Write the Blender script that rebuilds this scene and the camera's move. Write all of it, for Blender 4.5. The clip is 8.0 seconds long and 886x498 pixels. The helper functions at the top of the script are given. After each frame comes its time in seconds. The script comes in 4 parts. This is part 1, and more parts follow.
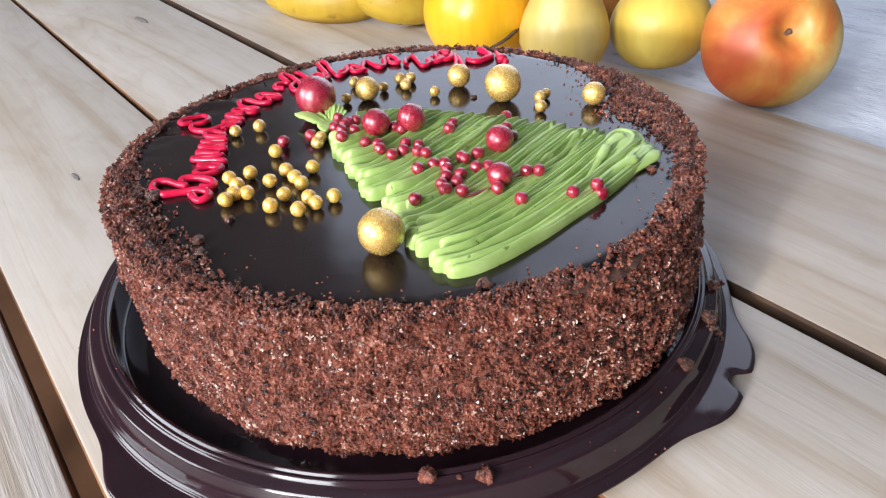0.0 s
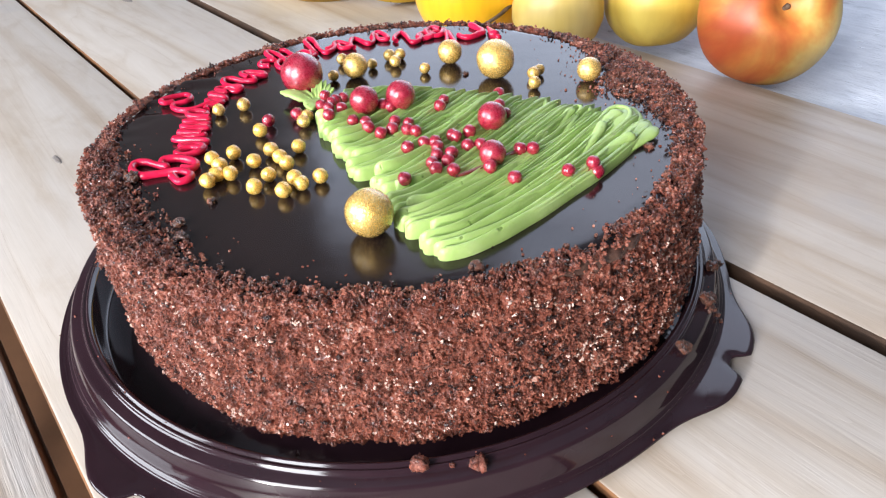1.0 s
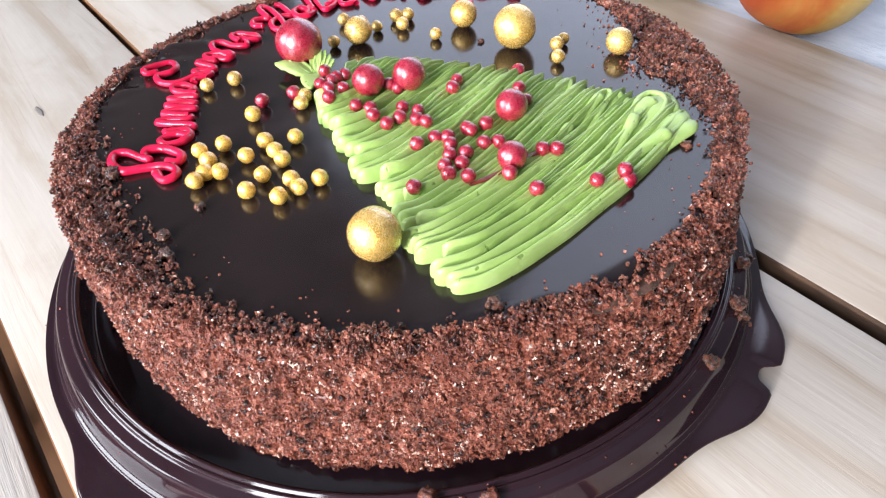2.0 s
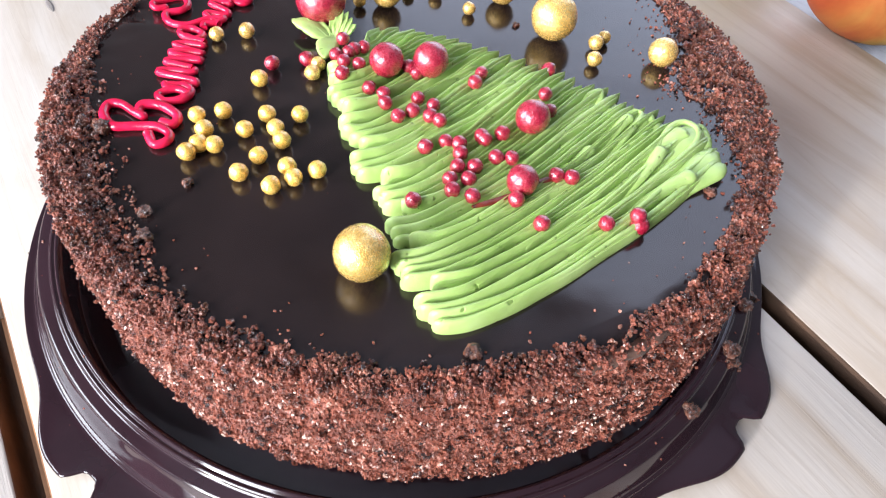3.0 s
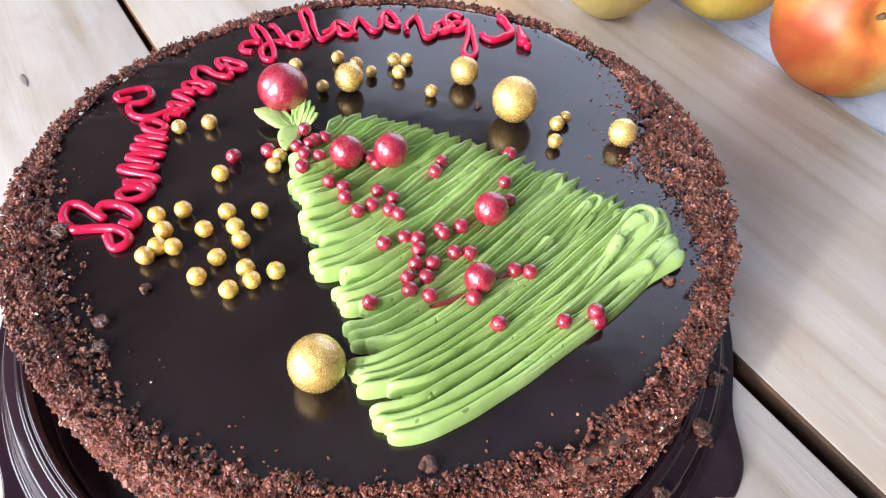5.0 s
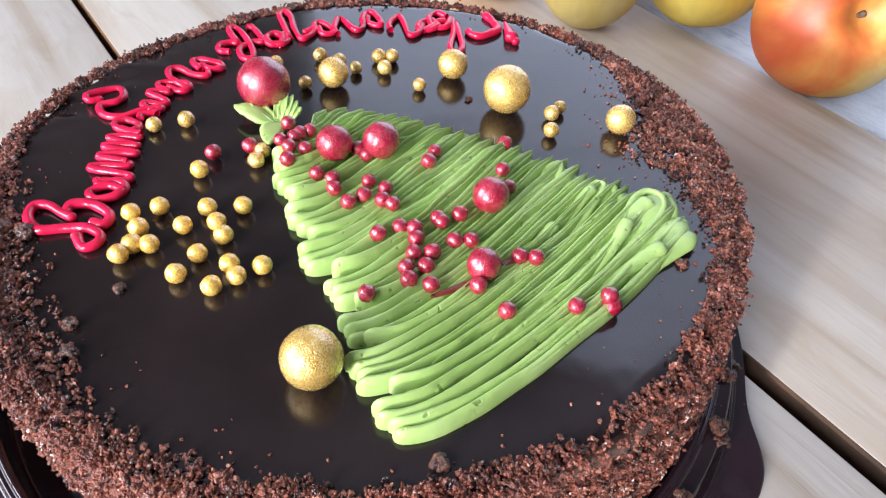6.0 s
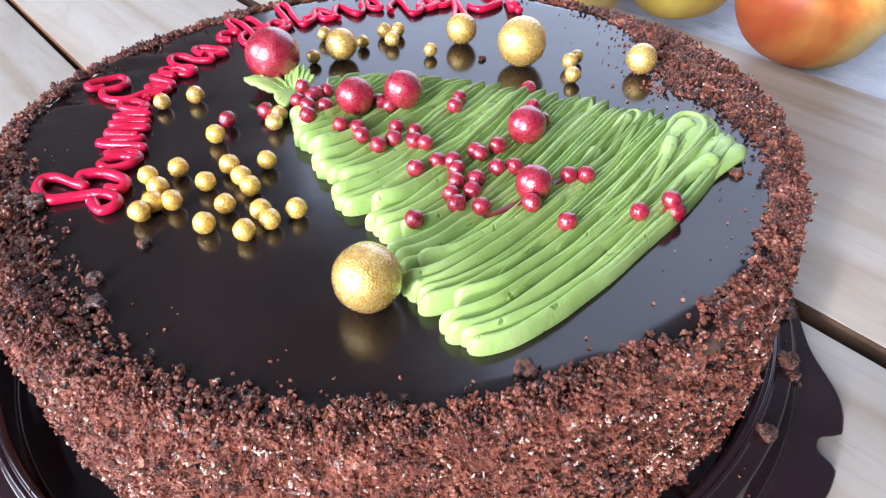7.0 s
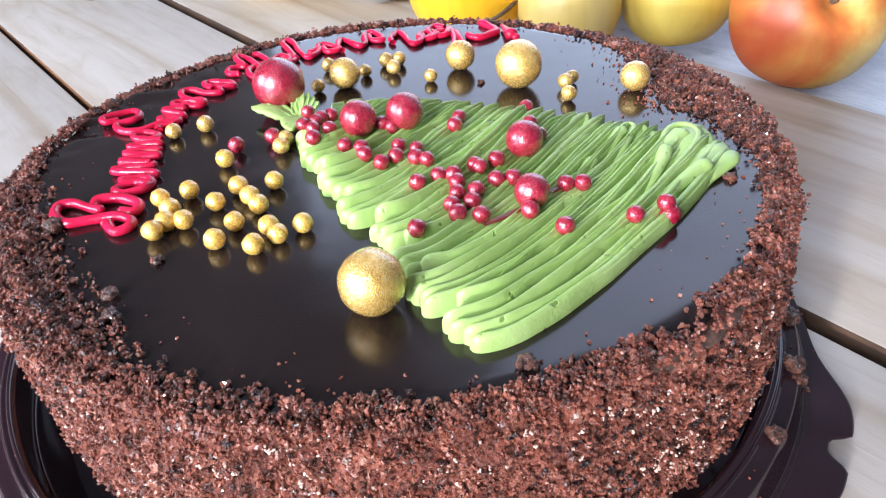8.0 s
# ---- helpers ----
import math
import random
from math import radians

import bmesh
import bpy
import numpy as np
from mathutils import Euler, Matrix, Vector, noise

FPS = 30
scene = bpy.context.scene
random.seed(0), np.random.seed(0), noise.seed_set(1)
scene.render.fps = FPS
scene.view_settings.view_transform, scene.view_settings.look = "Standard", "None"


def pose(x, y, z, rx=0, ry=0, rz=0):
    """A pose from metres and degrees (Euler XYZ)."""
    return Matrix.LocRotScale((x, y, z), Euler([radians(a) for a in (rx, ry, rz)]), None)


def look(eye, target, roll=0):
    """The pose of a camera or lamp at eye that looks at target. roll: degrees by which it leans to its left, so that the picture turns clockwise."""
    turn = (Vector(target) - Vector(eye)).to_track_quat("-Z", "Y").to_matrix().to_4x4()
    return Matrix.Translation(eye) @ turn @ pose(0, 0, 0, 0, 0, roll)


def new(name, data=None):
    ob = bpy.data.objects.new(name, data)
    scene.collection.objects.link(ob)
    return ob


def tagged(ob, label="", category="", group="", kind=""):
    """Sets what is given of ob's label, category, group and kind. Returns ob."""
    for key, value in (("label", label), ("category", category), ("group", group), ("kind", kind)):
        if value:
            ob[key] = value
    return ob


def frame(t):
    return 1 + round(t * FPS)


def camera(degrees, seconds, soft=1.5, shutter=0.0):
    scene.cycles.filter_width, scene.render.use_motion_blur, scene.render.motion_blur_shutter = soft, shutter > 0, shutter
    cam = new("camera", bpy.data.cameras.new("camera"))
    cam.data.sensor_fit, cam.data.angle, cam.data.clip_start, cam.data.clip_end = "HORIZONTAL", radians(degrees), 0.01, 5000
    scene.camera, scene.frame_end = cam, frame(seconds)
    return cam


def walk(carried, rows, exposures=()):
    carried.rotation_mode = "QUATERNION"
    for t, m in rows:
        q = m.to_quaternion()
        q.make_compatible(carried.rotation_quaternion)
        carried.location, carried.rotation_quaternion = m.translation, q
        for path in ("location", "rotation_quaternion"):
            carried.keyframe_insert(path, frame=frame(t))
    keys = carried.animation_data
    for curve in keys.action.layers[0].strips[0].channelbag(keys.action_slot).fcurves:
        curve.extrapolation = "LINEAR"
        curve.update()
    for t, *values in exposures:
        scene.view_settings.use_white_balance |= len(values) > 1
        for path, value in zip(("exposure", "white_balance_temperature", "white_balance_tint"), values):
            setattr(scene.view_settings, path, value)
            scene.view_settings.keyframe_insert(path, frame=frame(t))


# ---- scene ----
cam = camera(64.06, 8.0, soft=1.2)
PATH = [
    (0, (0.01256, -0.24515, 0.19004), (0.01389, 0.16969, -0.08908), -3.21),
    (0.5, (0.01276, -0.24260, 0.18514), (0.01963, 0.16870, -0.09908), -2.84),
    (1, (0.01334, -0.23912, 0.18549), (0.01840, 0.16859, -0.10390), -3.30),
    (1.5, (0.01302, -0.22773, 0.19055), (0.01069, 0.17799, -0.10166), -3.83),
    (1.7, (0.01069, -0.21921, 0.19120), (0.00995, 0.17527, -0.11602), -3.53),
    (2.8, (0.02117, -0.17989, 0.21233), (0.00874, 0.14023, -0.17155), 1.44),
    (3, (0.01640, -0.17846, 0.20919), (0.01022, 0.14445, -0.17251), 5.21),
    (3.5, (0.02013, -0.16866, 0.20981), (0.01047, 0.15808, -0.16854), 5.75),
    (4, (0.02626, -0.16543, 0.21918), (0.01669, 0.16147, -0.15903), 4.48),
    (4.5, (0.02729, -0.16523, 0.22221), (0.01901, 0.16951, -0.14911), 3.96),
    (4.7, (0.02598, -0.16422, 0.22252), (0.01862, 0.16899, -0.15020), 4.05),
    (5.8, (0.02187, -0.16327, 0.21288), (0.02845, 0.19021, -0.14068), 3.56),
    (6, (0.01932, -0.16445, 0.20402), (0.02916, 0.19198, -0.14649), 3.76),
    (6.5, (0.00640, -0.17130, 0.18138), (0.02652, 0.20433, -0.14800), 1.70),
    (7, (0.00463, -0.17757, 0.17135), (0.02653, 0.21132, -0.14215), -0.77),
    (7.5, (0.00720, -0.18306, 0.16810), (0.02189, 0.22352, -0.12254), -3.70),
    (8, (0.00612, -0.18571, 0.16813), (0.02138, 0.22132, -0.12185), -3.17),
]
EXPOSURES = ((0.0, -0.52, 6440, 12), (1.0, -0.29, 6390, 12), (1.5, -0.20, 6440, 12), (3.0, 0.08, 6240, 13), (4.5, 0.02, 6240, 13), (6.5, -0.20, 6040, 13), (7.0, -0.20, 5940, 13), (8.0, -0.18, 5940, 13))
walk(cam, [(t, look(eye, target, roll)) for t, eye, target, roll in PATH], EXPOSURES)

# ---- world and light ----
world = bpy.data.worlds.new("world")
scene.world = world
world.use_nodes = True
sky = world.node_tree.nodes.new("ShaderNodeTexSky")
sky.sky_type, sky.sun_disc = "NISHITA", False
sky.sun_elevation, sky.sun_rotation = radians(11.5), radians(219)
world.node_tree.links.new(sky.outputs[0], world.node_tree.nodes["Background"].inputs[0])
world.node_tree.nodes["Background"].inputs[1].default_value = 0.10


def window_lamp(name, eye, target, w, h, power, colour):
    data = bpy.data.lights.new(name, "AREA")
    data.shape, data.size, data.size_y, data.energy, data.color = "RECTANGLE", w, h, power, colour
    ob = new(name, data)
    ob.matrix_world = look(eye, target)
    return ob


# the low winter sun, through the window behind the camera
sun = new("sun", bpy.data.lights.new("sun", "SUN"))
sun.data.energy, sun.data.angle, sun.data.color = 4.0, radians(4.0), (1.0, 0.975, 0.945)
sun.matrix_world = look((-1.235, -1.525, 0.475), (0.0, 0.0, 0.0765))
# daylight through the same window
window_lamp("window_daylight", (-1.2, -1.66, 1.0), (-1.2, 0.0, 0.60), 0.80, 1.5, 104, (0.94, 0.965, 1.0))
# unseen side opening, added to brighten the crumbs and tray at the left
window_lamp("left_fill_daylight", (-1.685, -0.35, 0.80), (0.0, -0.35, 0.80), 0.98, 0.98, 50, (0.90, 0.95, 1.0))
# pale sky light through the wide far window, whose upper half is open at one side only
window_lamp("far_window_daylight", (0.655, 1.685, 0.755), (0.655, 0.0, 0.755), 1.99, 1.09, 21, (0.76, 0.83, 1.0))
window_lamp("far_window_upper_daylight", (0.955, 1.685, 1.86), (0.955, 0.0, 1.86), 1.41, 1.08, 15, (0.74, 0.82, 1.0))


# ---- materials ----
def nodes_of(name):
    m = bpy.data.materials.new(name)
    m.use_nodes = True
    return m, m.node_tree, m.node_tree.nodes["Principled BSDF"]


def add(tree, kind, **values):
    node = tree.nodes.new(kind)
    for key, value in values.items():
        node.inputs[key.replace("_", " ")].default_value = value
    return node


def ramp(tree, source, stops):
    node = tree.nodes.new("ShaderNodeValToRGB")
    el = node.color_ramp.elements
    while len(el) < len(stops):
        el.new(0.5)
    for e, (at, colour) in zip(el, stops):
        e.position, e.color = at, (*colour, 1)
    tree.links.new(source, node.inputs[0])
    return node


def coords(tree, scale=(1, 1, 1), shift_random=False):
    tc = tree.nodes.new("ShaderNodeTexCoord")
    mp = tree.nodes.new("ShaderNodeMapping")
    mp.inputs["Scale"].default_value = scale
    tree.links.new(tc.outputs["Object"], mp.inputs["Vector"])
    if shift_random:
        info = tree.nodes.new("ShaderNodeObjectInfo")
        mul = tree.nodes.new("ShaderNodeMath")
        mul.operation = "MULTIPLY"
        mul.inputs[1].default_value = 7.0
        tree.links.new(info.outputs["Random"], mul.inputs[0])
        comb = tree.nodes.new("ShaderNodeCombineXYZ")
        for k in range(3):
            tree.links.new(mul.outputs[0], comb.inputs[k])
        tree.links.new(comb.outputs[0], mp.inputs["Location"])
    return mp.outputs["Vector"]


def noise_tex(tree, vec, scale, detail=3.0, rough=0.55, distort=0.0):
    node = add(tree, "ShaderNodeTexNoise", Scale=scale, Detail=detail, Roughness=rough, Distortion=distort)
    tree.links.new(vec, node.inputs["Vector"])
    return node.outputs["Fac"]


def mix(tree, fac, a, b, blend="MIX"):
    node = tree.nodes.new("ShaderNodeMix")
    node.data_type, node.blend_type = "RGBA", blend
    for sock, value in (("Factor", fac), ("A", a), ("B", b)):
        target = [s for s in node.inputs if s.name == sock and (s.type == "RGBA" or sock == "Factor" and s.type == "VALUE")][0]
        if isinstance(value, (int, float)):
            target.default_value = value
        elif isinstance(value, tuple):
            target.default_value = (*value, 1)
        else:
            tree.links.new(value, target)
    return [s for s in node.outputs if s.type == "RGBA"][0]


def math_node(tree, op, a, b):
    node = tree.nodes.new("ShaderNodeMath")
    node.operation = op
    for k, v in enumerate((a, b)):
        if isinstance(v, (int, float)):
            node.inputs[k].default_value = v
        else:
            tree.links.new(v, node.inputs[k])
    return node.outputs[0]


def bump(tree, shader, height, strength, distance):
    node = add(tree, "ShaderNodeBump", Strength=strength, Distance=distance)
    tree.links.new(height, node.inputs["Height"])
    tree.links.new(node.outputs[0], shader.inputs["Normal"])
    return node


def wood_material(name, pale, mid, dark, weathered=0.0):
    m, t, b = nodes_of(name)
    vec = coords(t, (1, 1, 1), True)
    stretched = coords(t, (1.6, 20, 20), True)
    rings = noise_tex(t, coords(t, (0.55, 8, 8), True), 1.7, 2, 0.45, 0.35)
    bands = math_node(t, "FRACT", math_node(t, "MULTIPLY", rings, 17.0), 0.0)
    fibre = noise_tex(t, coords(t, (14, 300, 300), True), 1.0, 4, 0.65, 0.6)
    broad = noise_tex(t, stretched, 1.3, 4, 0.6)
    base = ramp(t, broad, [(0.30, mid), (0.52, pale), (0.75, tuple(0.55 * p + 0.45 * q for p, q in zip(pale, mid)))]).outputs[0]
    # early and late wood: soft tan contours that bend into cathedral figures
    figure = math_node(t, "PINGPONG", math_node(t, "MULTIPLY", rings, 13.0), 1.0)
    late = ramp(t, figure, [(0.0, (0.78, 0.685, 0.58)), (0.22, (0.90, 0.855, 0.80)), (0.55, (1, 1, 1)), (1.0, (1.03, 1.03, 1.03))]).outputs[0]
    col = mix(t, 0.66, base, late, "MULTIPLY")
    grain = ramp(t, bands, [(0.0, (0.66, 0.56, 0.46)), (0.10, (0.95, 0.93, 0.91)), (0.6, (1, 1, 1)), (1.0, (0.90, 0.85, 0.80))]).outputs[0]
    col = mix(t, 0.24 + 0.5 * weathered, col, grain, "MULTIPLY")
    cloud = ramp(t, noise_tex(t, coords(t, (7, 22, 22), True), 2.2, 5, 0.65, 0.8), [(0.32, (0.86, 0.81, 0.75)), (0.5, (1, 1, 1)), (0.68, (1.06, 1.07, 1.08))]).outputs[0]
    col = mix(t, 0.7, col, cloud, "MULTIPLY")
    fib = ramp(t, fibre, [(0.32, (0.80, 0.76, 0.72)), (0.5, (1, 1, 1))]).outputs[0]
    col = mix(t, 0.12, col, fib, "MULTIPLY")
    cracks = noise_tex(t, coords(t, (5, 260, 260), True), 1.0, 1, 0.4)
    crack = ramp(t, cracks, [(0.165, (1, 1, 1)), (0.19, (0, 0, 0))]).outputs[0]
    col = mix(t, crack, col, dark)
    stain = ramp(t, noise_tex(t, vec, 14, 3), [(0.62, (0, 0, 0)), (0.78, (0.35, 0.35, 0.35))]).outputs[0]
    col = mix(t, stain, col, (0.42, 0.40, 0.40))
    t.links.new(col, b.inputs["Base Color"])
    b.inputs["Roughness"].default_value = 0.52
    height = math_node(t, "ADD", math_node(t, "MULTIPLY", bands, 0.6), math_node(t, "MULTIPLY", fibre, 0.8))
    bump(t, b, height, 0.32 + 0.5 * weathered, 0.0006 + 0.0012 * weathered)
    return m


def plastic_material():
    m, t, b = nodes_of("brown_tray_plastic")
    vec = coords(t)
    col = ramp(t, noise_tex(t, vec, 40, 3), [(0.3, (0.0190, 0.0090, 0.0125)), (0.7, (0.0265, 0.0125, 0.0170))]).outputs[0]
    t.links.new(col, b.inputs["Base Color"])
    b.inputs["Roughness"].default_value = 0.095
    b.inputs["IOR"].default_value = 1.50
    bump(t, b, noise_tex(t, vec, 30, 2), 0.03, 0.001)
    return m


PALE_BITS = [(1.0, (0.70, 0.54, 0.46))]
CRUMB_TONES = [(0.0, (0.010, 0.0038, 0.0032)), (0.18, (0.036, 0.0105, 0.0070)), (0.34, (0.115, 0.0290, 0.0165)), (0.60, (0.245, 0.0630, 0.0350)), (0.83, (0.420, 0.1350, 0.0820)), (0.95, (0.62, 0.34, 0.25))]

DARK_TONES = [(0.0, (0.010, 0.0050, 0.0038)), (0.30, (0.042, 0.0150, 0.0085)), (0.60, (0.140, 0.0440, 0.0230)), (0.90, (0.32, 0.115, 0.065))]


def crumb_material(name, islands, pale, tones=CRUMB_TONES):
    m, t, b = nodes_of(name)
    vec = coords(t)
    patch = noise_tex(t, vec, 210, 4, 0.6)
    if islands:
        source = t.nodes.new("ShaderNodeNewGeometry").outputs["Random Per Island"]
    else:
        source = math_node(t, "ADD", math_node(t, "MULTIPLY", noise_tex(t, vec, 620, 3, 0.7), 1.7), -0.58)
    value = math_node(t, "ADD", math_node(t, "ADD", math_node(t, "MULTIPLY", source, 0.42), 0.38), math_node(t, "MULTIPLY", math_node(t, "SUBTRACT", patch, 0.50), 1.45))
    col = ramp(t, value, tones + PALE_BITS if pale else tones).outputs[0]
    grit = ramp(t, noise_tex(t, vec, 2600, 3, 0.7), [(0.3, (0.55, 0.5, 0.5)), (0.7, (1.25, 1.25, 1.25))]).outputs[0]
    col = mix(t, 1.0, col, grit, "MULTIPLY")
    t.links.new(col, b.inputs["Base Color"])
    b.inputs["Roughness"].default_value = 0.22
    b.inputs["Specular IOR Level"].default_value = 0.6
    b.inputs["Coat Weight"].default_value = 0.30
    b.inputs["Coat Roughness"].default_value = 0.12
    b.inputs["Sheen Weight"].default_value = 0.08
    b.inputs["Sheen Roughness"].default_value = 0.45
    b.inputs["Sheen Tint"].default_value = (0.90, 0.62, 0.52, 1)
    bump(t, b, math_node(t, "ADD", noise_tex(t, vec, 3000, 3, 0.7), noise_tex(t, vec, 1100, 2, 0.7)), 0.8, 0.0008)
    return m


def glaze_material():
    m, t, b = nodes_of("dark_chocolate_glaze")
    vec = coords(t)
    col = ramp(t, noise_tex(t, vec, 35, 3), [(0.3, (0.0115, 0.0070, 0.0068)), (0.7, (0.0190, 0.0118, 0.0115))]).outputs[0]
    t.links.new(col, b.inputs["Base Color"])
    r = ramp(t, noise_tex(t, vec, 22, 4, 0.65), [(0.35, (0.10, 0.10, 0.10)), (0.72, (0.24, 0.24, 0.24))]).outputs[0]
    t.links.new(r, b.inputs["Roughness"])
    b.inputs["IOR"].default_value = 1.5
    bump(t, b, math_node(t, "ADD", noise_tex(t, vec, 30, 3), math_node(t, "MULTIPLY", noise_tex(t, coords(t, (60, 200, 60)), 1.0, 3), 0.03)), 0.15, 0.0012)
    return m


def cream_material():
    m, t, b = nodes_of("green_butter_cream")
    vec = coords(t)
    col = ramp(t, noise_tex(t, vec, 55, 3), [(0.30, (0.305, 0.448, 0.122)), (0.55, (0.392, 0.545, 0.172)), (0.78, (0.495, 0.640, 0.255))]).outputs[0]
    speck = ramp(t, noise_tex(t, vec, 420, 1), [(0.24, (0.40, 0.46, 0.30)), (0.28, (1, 1, 1))]).outputs[0]
    t.links.new(mix(t, 0.8, col, speck, "MULTIPLY"), b.inputs["Base Color"])
    b.inputs["Roughness"].default_value = 0.42
    b.inputs["Subsurface Weight"].default_value = 0.18
    b.inputs["Subsurface Radius"].default_value = (0.4, 0.6, 0.2)
    b.inputs["Subsurface Scale"].default_value = 0.0018
    pits = ramp(t, noise_tex(t, vec, 420, 1), [(0.25, (0, 0, 0)), (0.31, (1, 1, 1))]).outputs[0]
    h = math_node(t, "ADD", noise_tex(t, vec, 260, 4, 0.6), math_node(t, "MULTIPLY", noise_tex(t, vec, 1500, 2), 0.25))
    bump(t, b, math_node(t, "ADD", h, pits), 0.40, 0.0007)
    return m


def lustre_material(name, dark, mid, light, metal, rough):
    m, t, b = nodes_of(name)
    vec = coords(t, (1, 1, 1), True)
    flake = add(t, "ShaderNodeTexVoronoi", Scale=2400.0)
    t.links.new(vec, flake.inputs["Vector"])
    tone = noise_tex(t, vec, 800, 3, 0.6)
    col = ramp(t, tone, [(0.22, dark), (0.5, mid), (0.80, light)]).outputs[0]
    t.links.new(col, b.inputs["Base Color"])
    b.inputs["Metallic"].default_value = metal
    rr = ramp(t, flake.outputs["Color"], [(0.2, (rough - 0.1,) * 3), (0.8, (rough + 0.14,) * 3)]).outputs[0]
    t.links.new(rr, b.inputs["Roughness"])
    h = math_node(t, "ADD", math_node(t, "MULTIPLY", flake.outputs["Distance"], 0.7), math_node(t, "MULTIPLY", noise_tex(t, vec, 900, 3, 0.7), 0.35))
    b.inputs["Coat Weight"].default_value = 1.0
    b.inputs["Coat IOR"].default_value = 1.7
    b.inputs["Coat Roughness"].default_value = 0.06
    bump(t, b, math_node(t, "ADD", h, math_node(t, "MULTIPLY", noise_tex(t, vec, 4200, 2, 0.6), 0.6)), 0.42, 0.0005)
    glint = add(t, "ShaderNodeBump", Strength=0.15, Distance=0.0004)
    t.links.new(noise_tex(t, vec, 3600, 2, 0.6), glint.inputs["Height"])
    t.links.new(glint.outputs[0], b.inputs["Coat Normal"])
    return m


def icing_material():
    m, t, b = nodes_of("crimson_icing")
    vec = coords(t)
    col = ramp(t, noise_tex(t, vec, 300, 2), [(0.3, (0.53, 0.006, 0.040)), (0.7, (0.71, 0.016, 0.072))]).outputs[0]
    t.links.new(col, b.inputs["Base Color"])
    b.inputs["Roughness"].default_value = 0.20
    bump(t, b, noise_tex(t, vec, 900, 2), 0.25, 0.0005)
    return m


def skin_material(name, stops, scale=18.0, stretch=(1, 1, 0.45), speck=(1, 1, 1), rough=0.46, one_side=0.0):
    m, t, b = nodes_of(name)
    blush = noise_tex(t, coords(t, stretch), scale, 4, 0.55, 0.4)
    if one_side:
        xyz = t.nodes.new("ShaderNodeSeparateXYZ")
        t.links.new(coords(t), xyz.inputs[0])
        blush = math_node(t, "ADD", blush, math_node(t, "MULTIPLY", xyz.outputs[0], one_side))
    col = ramp(t, blush, stops).outputs[0]
    streak = ramp(t, noise_tex(t, coords(t, (1, 1, 0.12)), 150, 2), [(0.35, (0.90, 0.88, 0.85)), (0.6, (1, 1, 1))]).outputs[0]
    col = mix(t, 0.8, col, streak, "MULTIPLY")
    dots = ramp(t, noise_tex(t, coords(t), 330, 1), [(0.22, speck), (0.27, (1, 1, 1))]).outputs[0]
    col = mix(t, 1.0, col, dots, "MULTIPLY")
    t.links.new(col, b.inputs["Base Color"])
    b.inputs["Roughness"].default_value = rough
    bump(t, b, noise_tex(t, coords(t), 260, 3), 0.08, 0.001)
    return m


def ledge_material():
    m, t, b = nodes_of("pale_grey_rough_paint")
    vec = coords(t, (1.0, 1.0, 1.0))
    streak = noise_tex(t, coords(t, (28, 70, 60)), 1.0, 5, 0.7)
    col = ramp(t, streak, [(0.28, (0.30, 0.325, 0.385)), (0.42, (0.49, 0.525, 0.60)), (0.7, (0.61, 0.645, 0.715))]).outputs[0]
    t.links.new(col, b.inputs["Base Color"])
    glint = add(t, "ShaderNodeTexVoronoi", Scale=260.0)
    t.links.new(vec, glint.inputs["Vector"])
    rr = ramp(t, glint.outputs["Color"], [(0.06, (0.06, 0.06, 0.06)), (0.11, (0.7, 0.7, 0.7))]).outputs[0]
    t.links.new(rr, b.inputs["Roughness"])
    bump(t, b, streak, 0.6, 0.004)
    return m


def plain_material(name, a, b_, scale, rough):
    m, t, b = nodes_of(name)
    t.links.new(ramp(t, noise_tex(t, coords(t), scale, 4), [(0.35, a), (0.65, b_)]).outputs[0], b.inputs["Base Color"])
    b.inputs["Roughness"].default_value = rough
    bump(t, b, noise_tex(t, coords(t), scale * 12, 3), 0.2, 0.002)
    return m


WOOD = wood_material("pale_pine", (0.577, 0.518, 0.456), (0.478, 0.405, 0.328), (0.20, 0.17, 0.15))
WEATHERED_WOOD = wood_material("weathered_pine", (0.600, 0.560, 0.520), (0.500, 0.445, 0.385), (0.20, 0.17, 0.15), 0.4)
BROWN_WOOD = plain_material("dark_brown_wood", (0.035, 0.019, 0.011), (0.085, 0.045, 0.025), 30, 0.9)
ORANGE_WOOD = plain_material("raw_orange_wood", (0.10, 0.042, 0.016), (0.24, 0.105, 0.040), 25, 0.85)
TRAY = plastic_material()
CRUMB = crumb_material("chocolate_crumb", True, False)
FINE_CRUMB = crumb_material("fine_chocolate_crumb", True, True)
DARK_SHADED_CRUMB = crumb_material("dark_shaded_crumb", True, False, DARK_TONES)
SPONGE = crumb_material("chocolate_sponge", False, False)
DARK_SPONGE = crumb_material("dark_chocolate_sponge", False, False, DARK_TONES)
GLAZE = glaze_material()
PALE_GLINT = plain_material("pale_glint_crumb", (0.46, 0.27, 0.20), (0.76, 0.56, 0.47), 900, 0.3)
DARK_CRUMB = plain_material("dark_chocolate_crumb", (0.014, 0.007, 0.007), (0.045, 0.017, 0.014), 700, 0.25)
CREAM = cream_material()
GOLD = lustre_material("gold_lustre", (0.58, 0.32, 0.065), (0.81, 0.51, 0.13), (0.96, 0.73, 0.31), 0.50, 0.25)
GOLD_PALE = lustre_material("bright_gold_lustre", (0.72, 0.375, 0.055), (0.92, 0.55, 0.100), (0.98, 0.73, 0.25), 0.30, 0.30)
